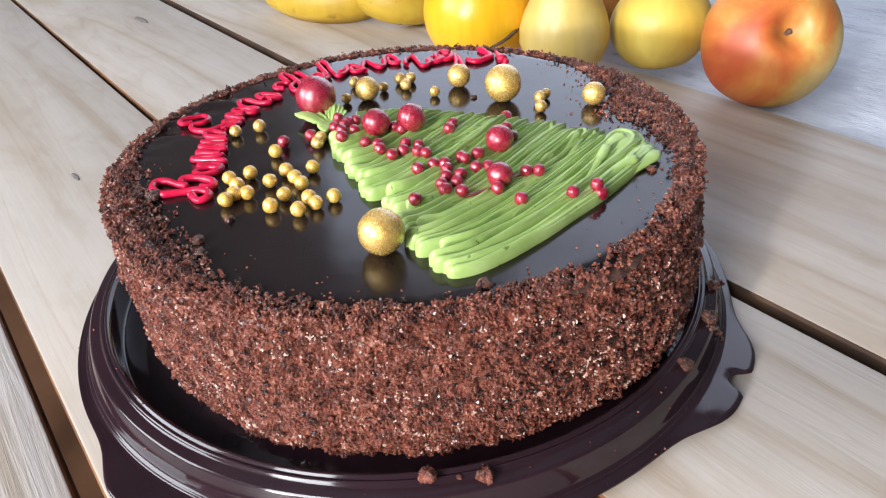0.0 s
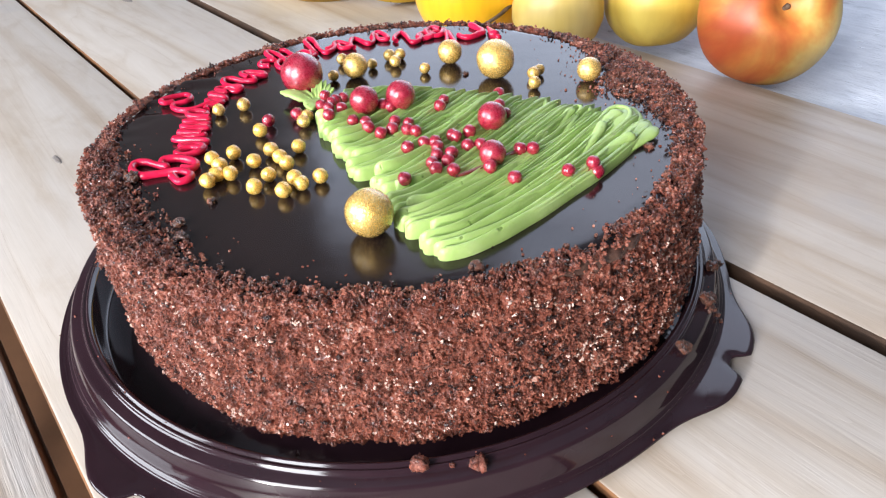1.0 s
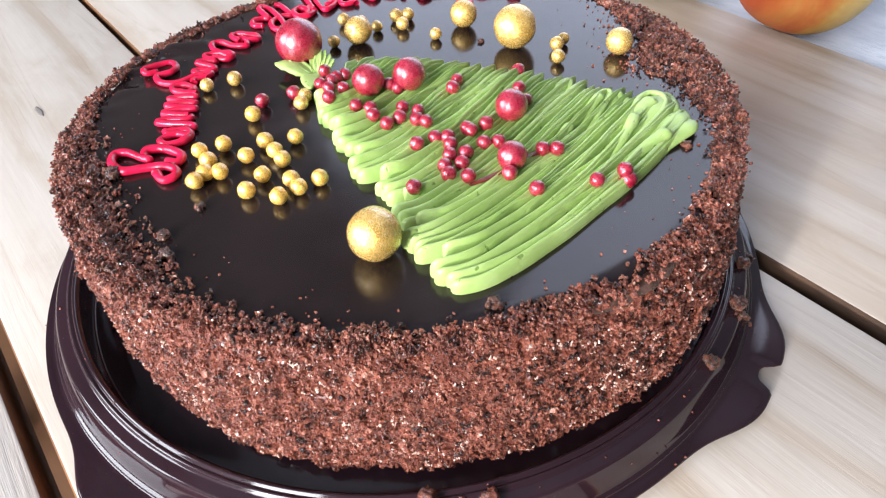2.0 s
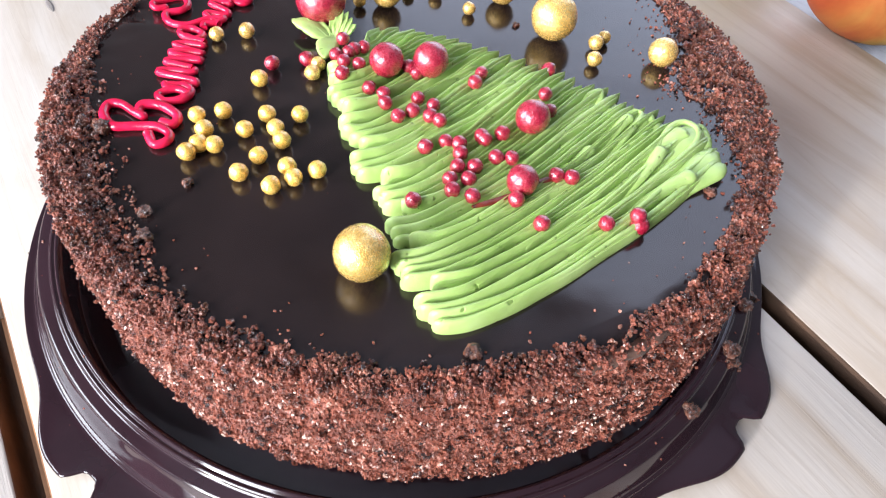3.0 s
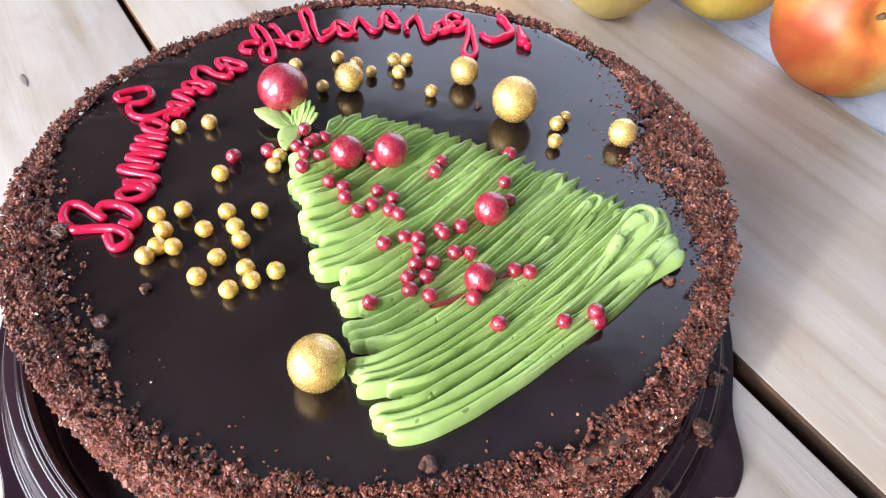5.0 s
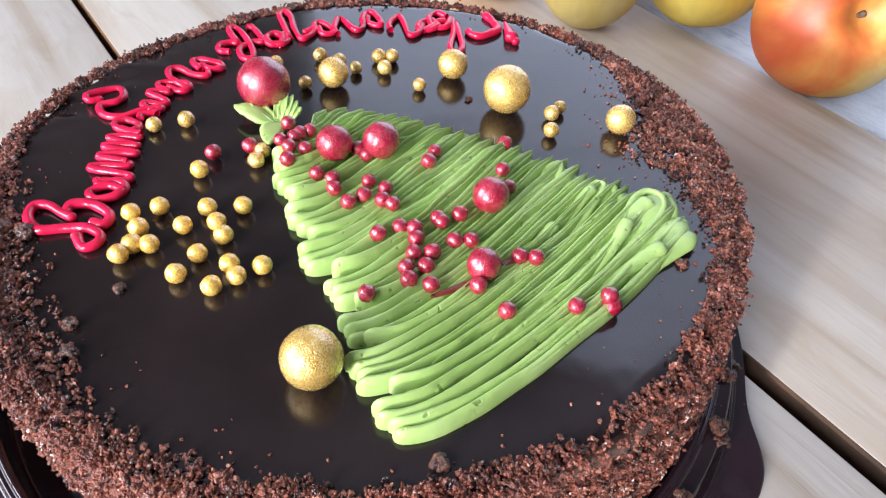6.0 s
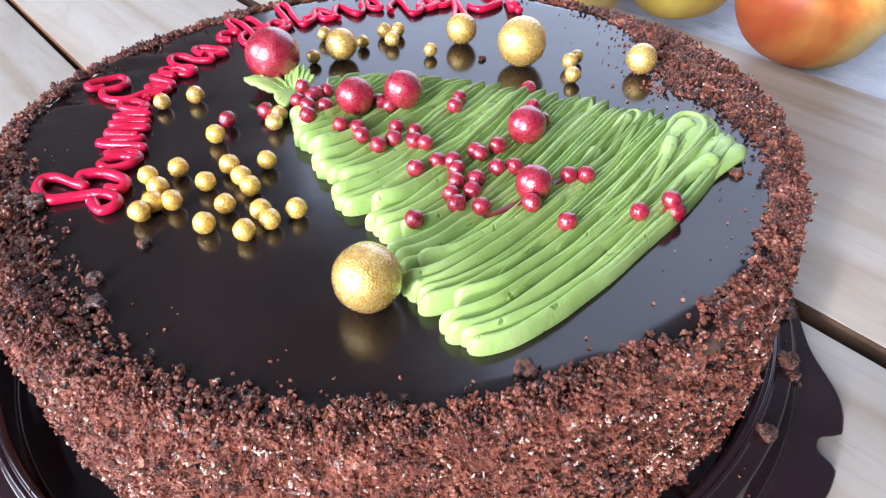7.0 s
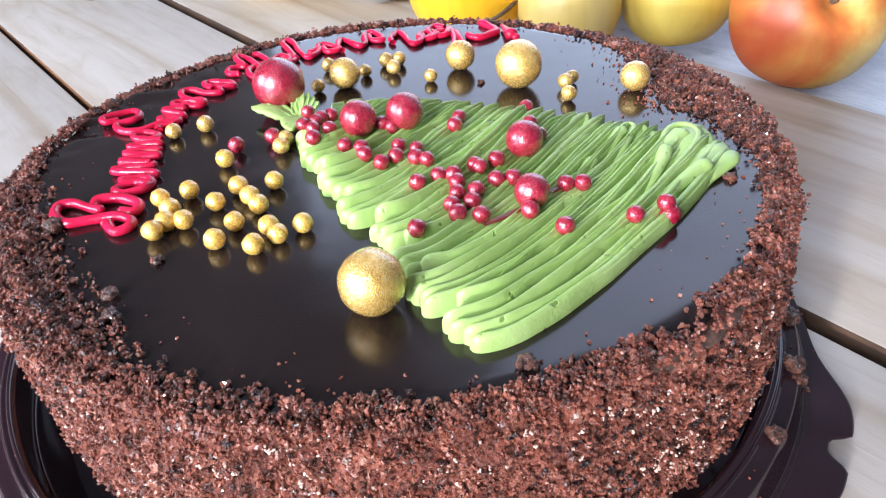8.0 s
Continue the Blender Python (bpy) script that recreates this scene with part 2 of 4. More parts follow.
RED = lustre_material("crimson_lustre", (0.17, 0.003, 0.014), (0.34, 0.008, 0.032), (0.52, 0.040, 0.080), 0.14, 0.30)
ICING = icing_material()
RED_SKIN = skin_material("red_apple_skin", [(0.30, (0.45, 0.080, 0.020)), (0.44, (0.52, 0.155, 0.034)), (0.56, (0.57, 0.28, 0.065)), (0.68, (0.61, 0.44, 0.13))], 26.0, one_side=4.0)
YELLOW_SKIN = skin_material("yellow_apple_skin", [(0.28, (0.46, 0.23, 0.04)), (0.5, (0.62, 0.42, 0.06)), (0.72, (0.68, 0.53, 0.11))], 14.0, one_side=-4.0)
PEAR_SKIN = skin_material("pear_skin", [(0.28, (0.52, 0.29, 0.07)), (0.5, (0.60, 0.44, 0.12)), (0.72, (0.66, 0.54, 0.22))], 14.0, rough=0.42)
ORANGE_SKIN = skin_material("orange_skin", [(0.3, (0.84, 0.39, 0.01)), (0.7, (0.90, 0.50, 0.015))], 10.0, rough=0.3)
BANANA_SKIN = skin_material("banana_skin", [(0.30, (0.26, 0.14, 0.03)), (0.40, (0.58, 0.36, 0.03)), (0.7, (0.66, 0.46, 0.05))], 30.0, (1, 1, 1), (0.35, 0.22, 0.12), 0.45)
STEM = plain_material("dry_stem", (0.07, 0.043, 0.026), (0.16, 0.105, 0.065), 200, 0.8)
SYRUP = plain_material("red_syrup", (0.11, 0.012, 0.006), (0.19, 0.028, 0.012), 300, 0.3)
LEDGE = ledge_material()
GREY_WALL = plain_material("grey_wall_paint", (0.12, 0.12, 0.125), (0.16, 0.16, 0.165), 6, 0.85)
CEILING_PAINT = plain_material("grey_ceiling_paint", (0.32, 0.33, 0.37), (0.38, 0.39, 0.43), 5, 0.9)
BOARDS = plain_material("brown_boards", (0.13, 0.058, 0.025), (0.20, 0.092, 0.042), 5, 0.75)
CREAM_SMEAR = plain_material("glaze_smear", (0.045, 0.020, 0.014), (0.15, 0.080, 0.058), 260, 0.18)


# ---- building blocks ----
def part(name, bm, mat, parent=None, label="", smooth=True):
    me = bpy.data.meshes.new(name)
    bm.to_mesh(me)
    bm.free()
    me.materials.append(mat)
    if smooth:
        me.polygons.foreach_set("use_smooth", [True] * len(me.polygons))
    ob = new(name, me)
    if parent:
        ob.parent = parent
    return tagged(ob, label)


def box(sx, sy, sz, bevel=0.0, segments=2):
    bm = bmesh.new()
    bmesh.ops.create_cube(bm, size=1, matrix=Matrix.Diagonal((sx, sy, sz, 1)))
    if bevel:
        bmesh.ops.bevel(bm, geom=bm.edges[:], offset=bevel, segments=segments, affect="EDGES", profile=0.5)
    return bm


def lathe(profile, steps=128, close=False, shape=None):
    """A turned form; shape(r, angle, z) may change each radius and height."""
    bm = bmesh.new()
    rings = []
    for r, z in profile:
        ring = []
        for k in range(steps):
            a = 2 * math.pi * k / steps
            rr, zz = shape(r, a, z) if shape else (r, z)
            ring.append(bm.verts.new((rr * math.cos(a), rr * math.sin(a), zz)))
        rings.append(ring)
    for a, b in zip(rings, rings[1:]):
        for k in range(steps):
            bm.faces.new((a[k], a[(k + 1) % steps], b[(k + 1) % steps], b[k]))
    if close:
        bm.faces.new(rings[0][::-1])
        bm.faces.new(rings[-1])
    bmesh.ops.recalc_face_normals(bm, faces=bm.faces[:])
    return bm


def spline(points, per=8):
    """Catmull-Rom through the points."""
    pts = [Vector(p) for p in points]
    pts = [2 * pts[0] - pts[1]] + pts + [2 * pts[-1] - pts[-2]]
    out = []
    for a, b, c, d in zip(pts, pts[1:], pts[2:], pts[3:]):
        for k in range(per):
            s = k / per
            out.append(0.5 * (2 * b + (c - a) * s + (2 * a - 5 * b + 4 * c - d) * s * s + (3 * b - a - 3 * c + d) * s ** 3))
    return out + [pts[-2]]


def tube(bm, path, radius, sides=10, flat=1.0):
    """A round cord with closed, rounded ends along the path; radius may be a function of 0..1."""
    n = len(path)
    rings = []
    up = Vector((0, 0, 1))
    for k, p in enumerate(path):
        s = k / (n - 1)
        d = (path[min(k + 1, n - 1)] - path[max(k - 1, 0)]).normalized()
        side = d.cross(up)
        side = side.normalized() if side.length > 1e-6 else Vector((1, 0, 0))
        top = side.cross(d).normalized()
        r = radius(s) if callable(radius) else radius
        rings.append([bm.verts.new(p + side * r * math.cos(2 * math.pi * j / sides) + top * r * flat * math.sin(2 * math.pi * j / sides)) for j in range(sides)])
    for a, b in zip(rings, rings[1:]):
        for j in range(sides):
            bm.faces.new((a[j], a[(j + 1) % sides], b[(j + 1) % sides], b[j]))
    for ring, p, q in ((rings[0], path[0], path[1]), (rings[-1], path[-1], path[-2])):
        r = (ring[0].co - p).length
        tip = bm.verts.new(p + (p - q).normalized() * r * 0.7)
        for j in range(sides):
            bm.faces.new((ring[j], ring[(j + 1) % sides], tip))
    return bm


def jittered_ball(r, rough, seed, subdivisions=2, squash=(1, 1, 1)):
    bm = bmesh.new()
    bmesh.ops.create_icosphere(bm, subdivisions=subdivisions, radius=1)
    for v in bm.verts:
        n = noise.noise(v.co * 1.7 + Vector((seed, 3.1 * seed, 7.7))) + 0.6 * noise.noise(v.co * 4.1 + Vector((seed, 1, 2)))
        v.co = Vector([c * q for c, q in zip(v.co, squash)]) * r * (1 + rough * n)
    return bm


# ---- table, ledge and unseen room ----
GRAIN = -53.8
BOARD = 0.0059
ALONG = pose(0, 0, BOARD, 0, 0, GRAIN)
TOP = 0.0764

table = tagged(new("wooden_table"), "pale weathered pine plank table with dark gaps", "table")
for a, b in ((-0.40, -0.272), (-0.266, -0.1454), (-0.1380, -0.0225), (-0.0193, 0.0953), (0.1028, 0.2729)):
    ob = part("plank", box(2.4, b - a, 0.030, 0.0013, 3), WEATHERED_WOOD if b == -0.1454 else WOOD, table)
    # side faces and edges browner than the tops, darkest on the last plank
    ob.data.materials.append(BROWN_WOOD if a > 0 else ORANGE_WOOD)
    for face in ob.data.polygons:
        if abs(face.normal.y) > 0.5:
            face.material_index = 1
    ob.matrix_local = ALONG @ pose(0, (a + b) / 2, -0.015)
for x in (-0.75, 0.75):
    ob = part("crossbeam", box(0.08, 0.66, 0.05, 0.004), WOOD, table)
    ob.matrix_local = ALONG @ pose(x, -0.06, -0.0551)
for x in (-0.75, 0.75):
    for y in (-0.34, 0.20):
        ob = part("leg", box(0.07, 0.07, 0.6757, 0.004), WOOD, table)
        ob.matrix_local = ALONG @ pose(x, y, -0.4181)

# grey discs on the wood: a real knot, then a painted leaf shadow
KNOT_AND_SHADOW = plain_material("grey_knot_and_shadow", (0.20, 0.17, 0.15), (0.34, 0.30, 0.27), 150, 0.7)
for x, y, long in ((-0.2166, -0.0846, 0.0065), (-0.52, 0.055, 0.016)):
    ob = part("knot_and_shadow", lathe([(0.0002, 0.0004), (0.5, 0.0004), (0.85, 0.0003), (1.0, -0.0006)], 24, shape=lambda r, a, z: (r * (1 + 0.12 * math.sin(2 * a + 1) + 0.06 * math.sin(5 * a)), z)), KNOT_AND_SHADOW, table)
    ob.matrix_local = ALONG @ pose(x, y, 0) @ Matrix.Diagonal((long, long * 0.3, 1, 1))

ledge = tagged(part("ledge", box(2.4, 0.55, 0.7502, 0.004, 3), LEDGE), "pale grey rough-painted ledge with faint glitter", "ledge", kind="structure")
ledge.matrix_world = ALONG @ pose(0, 0.2818 + 0.275, -0.005 - 0.376)

# unseen enclosure, made up to shape the light and what the glaze reflects
for nm, m, sx, sy, sz, mat in (
    ("floor", pose(0, 0, -0.80), 3.6, 3.6, 0.1, BOARDS),
    ("ceiling", pose(0, 0, 2.65), 3.6, 3.6, 0.1, CEILING_PAINT),
    ("wall_north_low", pose(0, 1.75, -0.275), 3.4, 0.1, 0.95, GREY_WALL),
    ("wall_north_high", pose(0, 1.75, 2.505), 3.4, 0.1, 0.19, GREY_WALL),
    ("wall_north_side", pose(-1.025, 1.75, 0.755), 1.35, 0.1, 1.11, GREY_WALL),
    ("wall_north_panel", pose(-0.73, 1.75, 1.86), 1.94, 0.1, 1.10, GREY_WALL),
    ("wall_north_end", pose(1.685, 1.75, 1.305), 0.03, 0.1, 2.21, GREY_WALL),
    ("wall_south_low", pose(0, -1.75, -0.275), 3.4, 0.1, 0.95, GREY_WALL),
    ("wall_south_high", pose(0, -1.75, 2.2), 3.4, 0.1, 0.80, GREY_WALL),
    ("wall_south_side", pose(0.54, -1.75, 1.0), 2.32, 0.1, 1.60, GREY_WALL),
    ("wall_south_end", pose(-1.65, -1.75, 1.0), 0.10, 0.1, 1.60, GREY_WALL),
    ("wall_east", pose(1.75, 0, 0.925), 0.1, 3.6, 3.35, GREY_WALL),
    ("wall_west_low", pose(-1.75, 0, -0.225), 0.1, 3.6, 1.05, GREY_WALL),
    ("wall_west_high", pose(-1.75, 0, 1.95), 0.1, 3.6, 1.30, GREY_WALL),
    ("wall_west_side", pose(-1.75, 0.975, 0.80), 0.1, 1.65, 1.00, GREY_WALL),
    ("wall_west_end", pose(-1.75, -1.325, 0.80), 0.1, 0.95, 1.00, GREY_WALL),
):
    ob = part(nm, box(sx, sy, sz), mat, smooth=False)
    ob.matrix_world = m
    tagged(ob, "unseen plain painted wall that encloses the light" if "wall" in nm else "plain " + ("unseen grey painted " if nm == "ceiling" else "unseen brown boarded ") + nm, nm.split("_")[0], kind="structure")

# ---- cake tray ----
def flange(r, a, z):
    deg = math.degrees(a)
    wide = max(0.0, (r - 0.1325) / 0.0031)
    out = 0.0
    for notch, big in ((-33.9, 0.0088), (-122.8, 0.0088), (57.0, 0.010), (147.0, 0.009)):
        d = (deg - notch + 180) % 360 - 180
        lobes = math.exp(-(max(abs(d) - 4.0, 0) / 8.3) ** 2.6) * (1 - 0.66 * math.exp(-(abs(d) / 1.9) ** 4))
        out = max(out, big * lobes)
    ripple = 0.0004 * math.sin(3 * a + 1.0) + 0.0003 * math.sin(7 * a)
    return r + wide * (out + ripple), z + wide * 0.0003 * math.sin(2 * a + 0.6)


RIM = [(0.1195, 0.0152), (0.1203, 0.0163), (0.1209, 0.0167), (0.1214, 0.0165), (0.1218, 0.0158), (0.1221, 0.0156), (0.1225, 0.0159), (0.1230, 0.0159), (0.1234, 0.0153), (0.1238, 0.0147), (0.1243, 0.0145), (0.1268, 0.0143), (0.1274, 0.0140), (0.1279, 0.0132), (0.1298, 0.0070), (0.1302, 0.0059), (0.1306, 0.0052), (0.1310, 0.0050), (0.1314, 0.0047)]
LIP = [(0.1314, 0.0047), (0.1317, 0.0041), (0.1321, 0.0039), (0.1328, 0.00375), (0.1336, 0.00365), (0.1344, 0.0035), (0.1350, 0.00335), (0.13530, 0.0033), (0.13542, 0.0032), (0.1356, 0.0029), (0.13558, 0.0026), (0.1355, 0.0024), (0.1314, 0.0031)]


def tray_height(x, y):
    """The height of the tray's rim under a place on the table."""
    r = math.hypot(x - TRAY_X, y - TRAY_Y)
    for (r0, z0), (r1, z1) in zip(RIM + LIP[1:8], RIM[1:] + LIP[1:8]):
        if r0 <= r <= r1:
            return z0 + (z1 - z0) * (r - r0) / max(1e-6, r1 - r0)
    return 0.0036


TRAY_X, TRAY_Y = -0.0031, 0.0098
tray = tagged(new("cake_tray"), "dark brown glossy plastic cake tray with lobed rim", "tray")
tray.matrix_world = pose(TRAY_X, TRAY_Y, BOARD)
part("tray_floor", lathe([(0.0005, 0.0123), (0.06, 0.0123), (0.0900, 0.0123), (0.0935, 0.0117), (0.1000, 0.0095), (0.1060, 0.0074), (0.1120, 0.0053), (0.1176, 0.0033), (0.1184, 0.0034), (0.1187, 0.0050), (0.1190, 0.0090), (0.1193, 0.0138), (0.1195, 0.0152)], 256), TRAY, tray)
part("raised_rim", lathe(RIM, 256), TRAY, tray)
part("flange", lathe(LIP, 540, shape=flange), TRAY, tray)
bm = bmesh.new()
tube(bm, [Vector((r * math.cos(radians(-33.9)), r * math.sin(radians(-33.9)), 0.0035 - 0.0004 * k)) for k, r in enumerate((0.1322, 0.1338, 0.1354, 0.1370, 0.1382))], lambda q: 0.0003 + 0.0003 * q, 8, 0.35)
part("moulded_crease", bm, TRAY, tray)

dust = []
rng = random.Random(9)
for k in range(46):
    a, r = rng.uniform(-2.9, -0.2), rng.choice((0.1215, 0.1255, 0.126, 0.1345, 0.135, 0.1290))
    x, y = r * math.cos(a), r * math.sin(a)
    dust.append((x, y, tray_height(x + TRAY_X, y + TRAY_Y) + 0.0001, rng.uniform(0.00015, 0.0004)))

# ---- cake ----
CX = 0.002
cake = tagged(new("cake"), "round chocolate cake coated in sponge crumbs with dark glaze", "cake")
cake.matrix_world = pose(CX, 0, 0)
SIDE = [(0.1008, 0.0184), (0.1020, 0.024), (0.1036, 0.034), (0.1047, 0.046), (0.1055, 0.058), (0.1060, 0.066), (0.1055, 0.0715), (0.1040, 0.0742)]


def side_radius(z):
    for (r0, z0), (r1, z1) in zip(SIDE, SIDE[1:]):
        if z <= z1:
            return r0 + (r1 - r0) * (z - z0) / (z1 - z0)
    return SIDE[-1][0]


def oval(a):
    """How far the cake's outline bulges or is cut in, by the angle."""
    deg = math.degrees(a)
    out = 0.0
    for at, wide, far in ((134, 26, -0.0042), (-168, 26, 0.0008), (48, 22, 0.0012), (-122, 26, 0.0014), (-10, 25, -0.0008)):
        d = (deg - at + 180) % 360 - 180
        out += far * math.exp(-(d / wide) ** 2)
    return out


def lumpy(r, a, z):
    deg = math.degrees(a)
    low = max(0.0, (0.0742 - z) / 0.0558)
    foot = 0.0085 * math.exp(-((deg + 20) / 31) ** 2)
    foot += 0.0022 * math.exp(-(((deg + 155 + 180) % 360 - 180) / 26) ** 2)
    p = Vector((r * math.cos(a), r * math.sin(a), z))
    k = 0.0012 * noise.noise(p * 60) + 0.0016 * noise.noise(p * 230) + 0.0014 * noise.noise(p * 620)
    return r + k + oval(a) + foot * low, z


body = [(0.001, 0.0183), (0.06, 0.0183), (0.098, 0.0183)]
for k in range(80):
    z = 0.0185 + (0.0742 - 0.0185) * k / 79
    body.append((side_radius(z), z))
part("sponge", lathe(body + [(0.100, 0.0744)], 960, shape=lumpy), SPONGE, cake)


def glaze_shape(r, a, z):
    p = Vector((r * math.cos(a), r * math.sin(a), 0))
    wave = math.exp(-((math.degrees(a) - 158) / 20) ** 2) * max(0.0, (r - 0.080) / 0.02)
    return r + oval(a) * max(0.0, (r - 0.08) / 0.024), z + 0.00030 * noise.noise(p * 28) + (0.0004 if r > 0.1 else 0.0) * noise.noise(p * 90) + wave * (0.0030 * noise.noise(p * 75) + 0.0012 * noise.noise(p * 190))


part("glaze", lathe([(0.0005, TOP), (0.03, TOP), (0.06, TOP), (0.080, TOP), (0.083, TOP), (0.086, TOP), (0.089, TOP), (0.092, TOP), (0.0945, TOP), (0.097, TOP), (0.099, TOP), (0.1005, TOP - 0.0002), (0.1025, TOP - 0.0007), (0.1038, TOP - 0.0018), (0.1042, TOP - 0.0030)], 512, shape=glaze_shape), GLAZE, cake)


def band(deg):
    """Inner radius of the crumb border on top of the cake."""
    stops = ((-180, 0.1000), (-172, 0.0965), (-160, 0.0925), (-150, 0.0925), (-138, 0.0950), (-122, 0.0985), (-105, 0.0988), (-90, 0.1003), (-80, 0.1010), (-66, 0.0990), (-45, 0.0990), (-30, 0.0985), (-16, 0.0968), (-8, 0.0930), (-2, 0.0890), (5, 0.0800), (12, 0.0800), (22, 0.0865), (33, 0.0955), (42, 0.1000), (52, 0.1018), (70, 0.1022), (90, 0.1020), (115, 0.1016), (135, 0.1014), (150, 0.1016), (162, 0.1016), (172, 0.1012), (180, 0.1000))
    for (a, r0), (b, r1) in zip(stops, stops[1:]):
        if a <= deg <= b:
            return r0 + (r1 - r0) * (deg - a) / (b - a)
    return 0.095


def crumb_cloud(name, places, parent, detail=1, mat=None):
    """Many small torn crumbs, each an island of one mesh; places: x, y, z, size."""
    bm = bmesh.new()
    if detail:
        bmesh.ops.create_icosphere(bm, subdivisions=detail, radius=1)
    else:
        for v in ((1, 0, 0), (-1, 0, 0), (0, 1, 0), (0, -1, 0), (0, 0, 1), (0, 0, -1)):
            bm.verts.new(v)
        bm.verts.ensure_lookup_table()
        for i in (0, 1):
            for j in (2, 3):
                for k in (4, 5):
                    bm.faces.new((bm.verts[i], bm.verts[j], bm.verts[k]))
        bmesh.ops.recalc_face_normals(bm, faces=bm.faces[:])
    bm.verts.index_update()
    shape = np.array([v.co[:] for v in bm.verts])
    tris = np.array([[v.index for v in f.verts] for f in bm.faces])
    bm.free()
    rng = np.random.default_rng(len(places))
    pl = np.array(places)
    n, nv = len(pl), len(shape)
    q = rng.normal(size=(n, 4))
    q /= np.linalg.norm(q, axis=1)[:, None]
    w, x, y, z = q.T
    rot = np.stack([1 - 2 * (y * y + z * z), 2 * (x * y - w * z), 2 * (x * z + w * y), 2 * (x * y + w * z), 1 - 2 * (x * x + z * z), 2 * (y * z - w * x), 2 * (x * z - w * y), 2 * (y * z + w * x), 1 - 2 * (x * x + y * y)], 1).reshape(n, 3, 3)
    local = shape[None] * rng.uniform(0.58, 1.36, (n, nv, 1)) * rng.uniform(0.65, 1.3, (n, 1, 3))
    verts = np.einsum("nij,nvj->nvi", rot, local) * pl[:, None, 3:4] + pl[:, None, :3]
    faces = (tris[None] + (np.arange(n) * nv)[:, None, None]).reshape(-1, 3)
    me = bpy.data.meshes.new(name)
    me.from_pydata(verts.reshape(-1, 3).tolist(), [], faces.tolist())
    me.materials.append(mat or CRUMB)
    me.polygons.foreach_set("use_smooth", [False] * len(me.polygons))
    ob = new(name, me)
    ob.parent = parent
    return tagged(ob, kind="stuff")


crumb_cloud("crumb_dust", dust, tray, 1, FINE_CRUMB)
rng = random.Random(5)
fine, coarse, dark_shaded = [], [], []
while len(fine) < 85000:
    a, z = rng.uniform(-math.pi, math.pi), rng.uniform(0.0187, 0.0738)
    r, size = lumpy(side_radius(z), a, z)[0] + rng.uniform(-0.0002, 0.0006), rng.choice((0.00024, 0.00030, 0.00038, 0.00048, 0.00064))
    smear = math.exp(-((math.degrees(a) + 57) / 6) ** 2) * (z > 0.066)
    if rng.random() > 0.85 * smear:
        fine.append((r * math.cos(a), r * math.sin(a), z, size))


def clump(x, y, z, wide, grains, high=1.0, heap=None):
    heap = coarse if heap is None else heap
    for _ in range(grains):
        q = Vector((rng.gauss(0, 1), rng.gauss(0, 1), rng.gauss(0, 1))) * wide * 0.45
        heap.append((x + q.x, y + q.y, z + q.z * 0.6 * high, rng.uniform(0.00024, 0.00058)))


for k in range(1500):
    a, z = rng.uniform(-math.pi, math.pi), rng.uniform(0.0204, 0.0730)
    r = lumpy(side_radius(z), a, z)[0]
    smear = math.exp(-((math.degrees(a) + 57) / 6) ** 2) * (z > 0.066)
    if rng.random() > 0.95 * smear:
        clump(r * math.cos(a), r * math.sin(a), z, rng.uniform(0.0006, 0.0016), rng.randint(6, 12))
count = 0
while count < 5300:
    a = rng.uniform(-math.pi, math.pi)
    deg = math.degrees(a)
    inner = band(deg) + 0.0022 * noise.noise(Vector((9 * math.cos(a), 9 * math.sin(a), 2)))
    width = 0.1068 - inner
    if rng.random() > width / 0.0265:
        continue
    s = rng.random() ** (0.8 if width < 0.016 else 0.55)
    r = inner + width * s
    r += oval(a) * min(1.0, max(0.0, (r - 0.080) / 0.022))
    smear = math.exp(-((deg + 57) / 6) ** 2)
    if rng.random() < 0.9 * smear:
        continue
    if noise.noise(Vector((r * math.cos(a), r * math.sin(a), 0)) * 150) < (-0.60 if width < 0.016 else -0.30) + 0.30 * (0.5 - s):
        continue
    wide = rng.uniform(0.0006, 0.0017) if s > 0.25 else rng.uniform(0.0003, 0.0011)
    lift = TOP + wide * 0.3 if r < 0.1025 + oval(a) else TOP - 0.0012 + rng.uniform(0, 0.0014)
    if width > 0.010 and s > 0.4:
        lift += rng.uniform(0, 0.0014)
    # dark crumbs all round; the extra ones at the right paint its shade
    dark = 0.36 + 0.24 * math.exp(-((deg - 4) / 34) ** 2) + 0.10 * math.exp(-((deg + 145) / 25) ** 2) - 0.2 * (r > 0.1035)
    clump(r * math.cos(a), r * math.sin(a), lift, wide, 4 + int(wide * 7000), 1.1, dark_shaded if rng.random() < dark else coarse)
    count += 1
chunks = []
while len(chunks) < 900:
    a = rng.uniform(-math.pi, math.pi)
    deg = math.degrees(a)
    inner = band(deg) + 0.001
    if abs(deg + 57) < 9 or rng.random() > (0.1075 - inner) / 0.022:
        continue
    r = inner + (0.1066 - inner) * rng.random() ** 0.7
    size = rng.uniform(0.0005, 0.0009) * (1.4 if rng.random() < 0.12 else 1.0)
    r += oval(a) * min(1.0, max(0.0, (r - 0.080) / 0.022))
    chunks.append((r * math.cos(a), r * math.sin(a), TOP + size * 0.5 - (0.0012 if r > 0.1035 + oval(a) else 0.0), size))
for k in range(5200):
    a, z = rng.uniform(-math.pi, math.pi), rng.uniform(0.0200, 0.0735)
    r = lumpy(side_radius(z), a, z)[0]
    chunks.append((r * math.cos(a), r * math.sin(a), z, rng.choice((0.0005, 0.0006, 0.0007, 0.0008, 0.0011))))
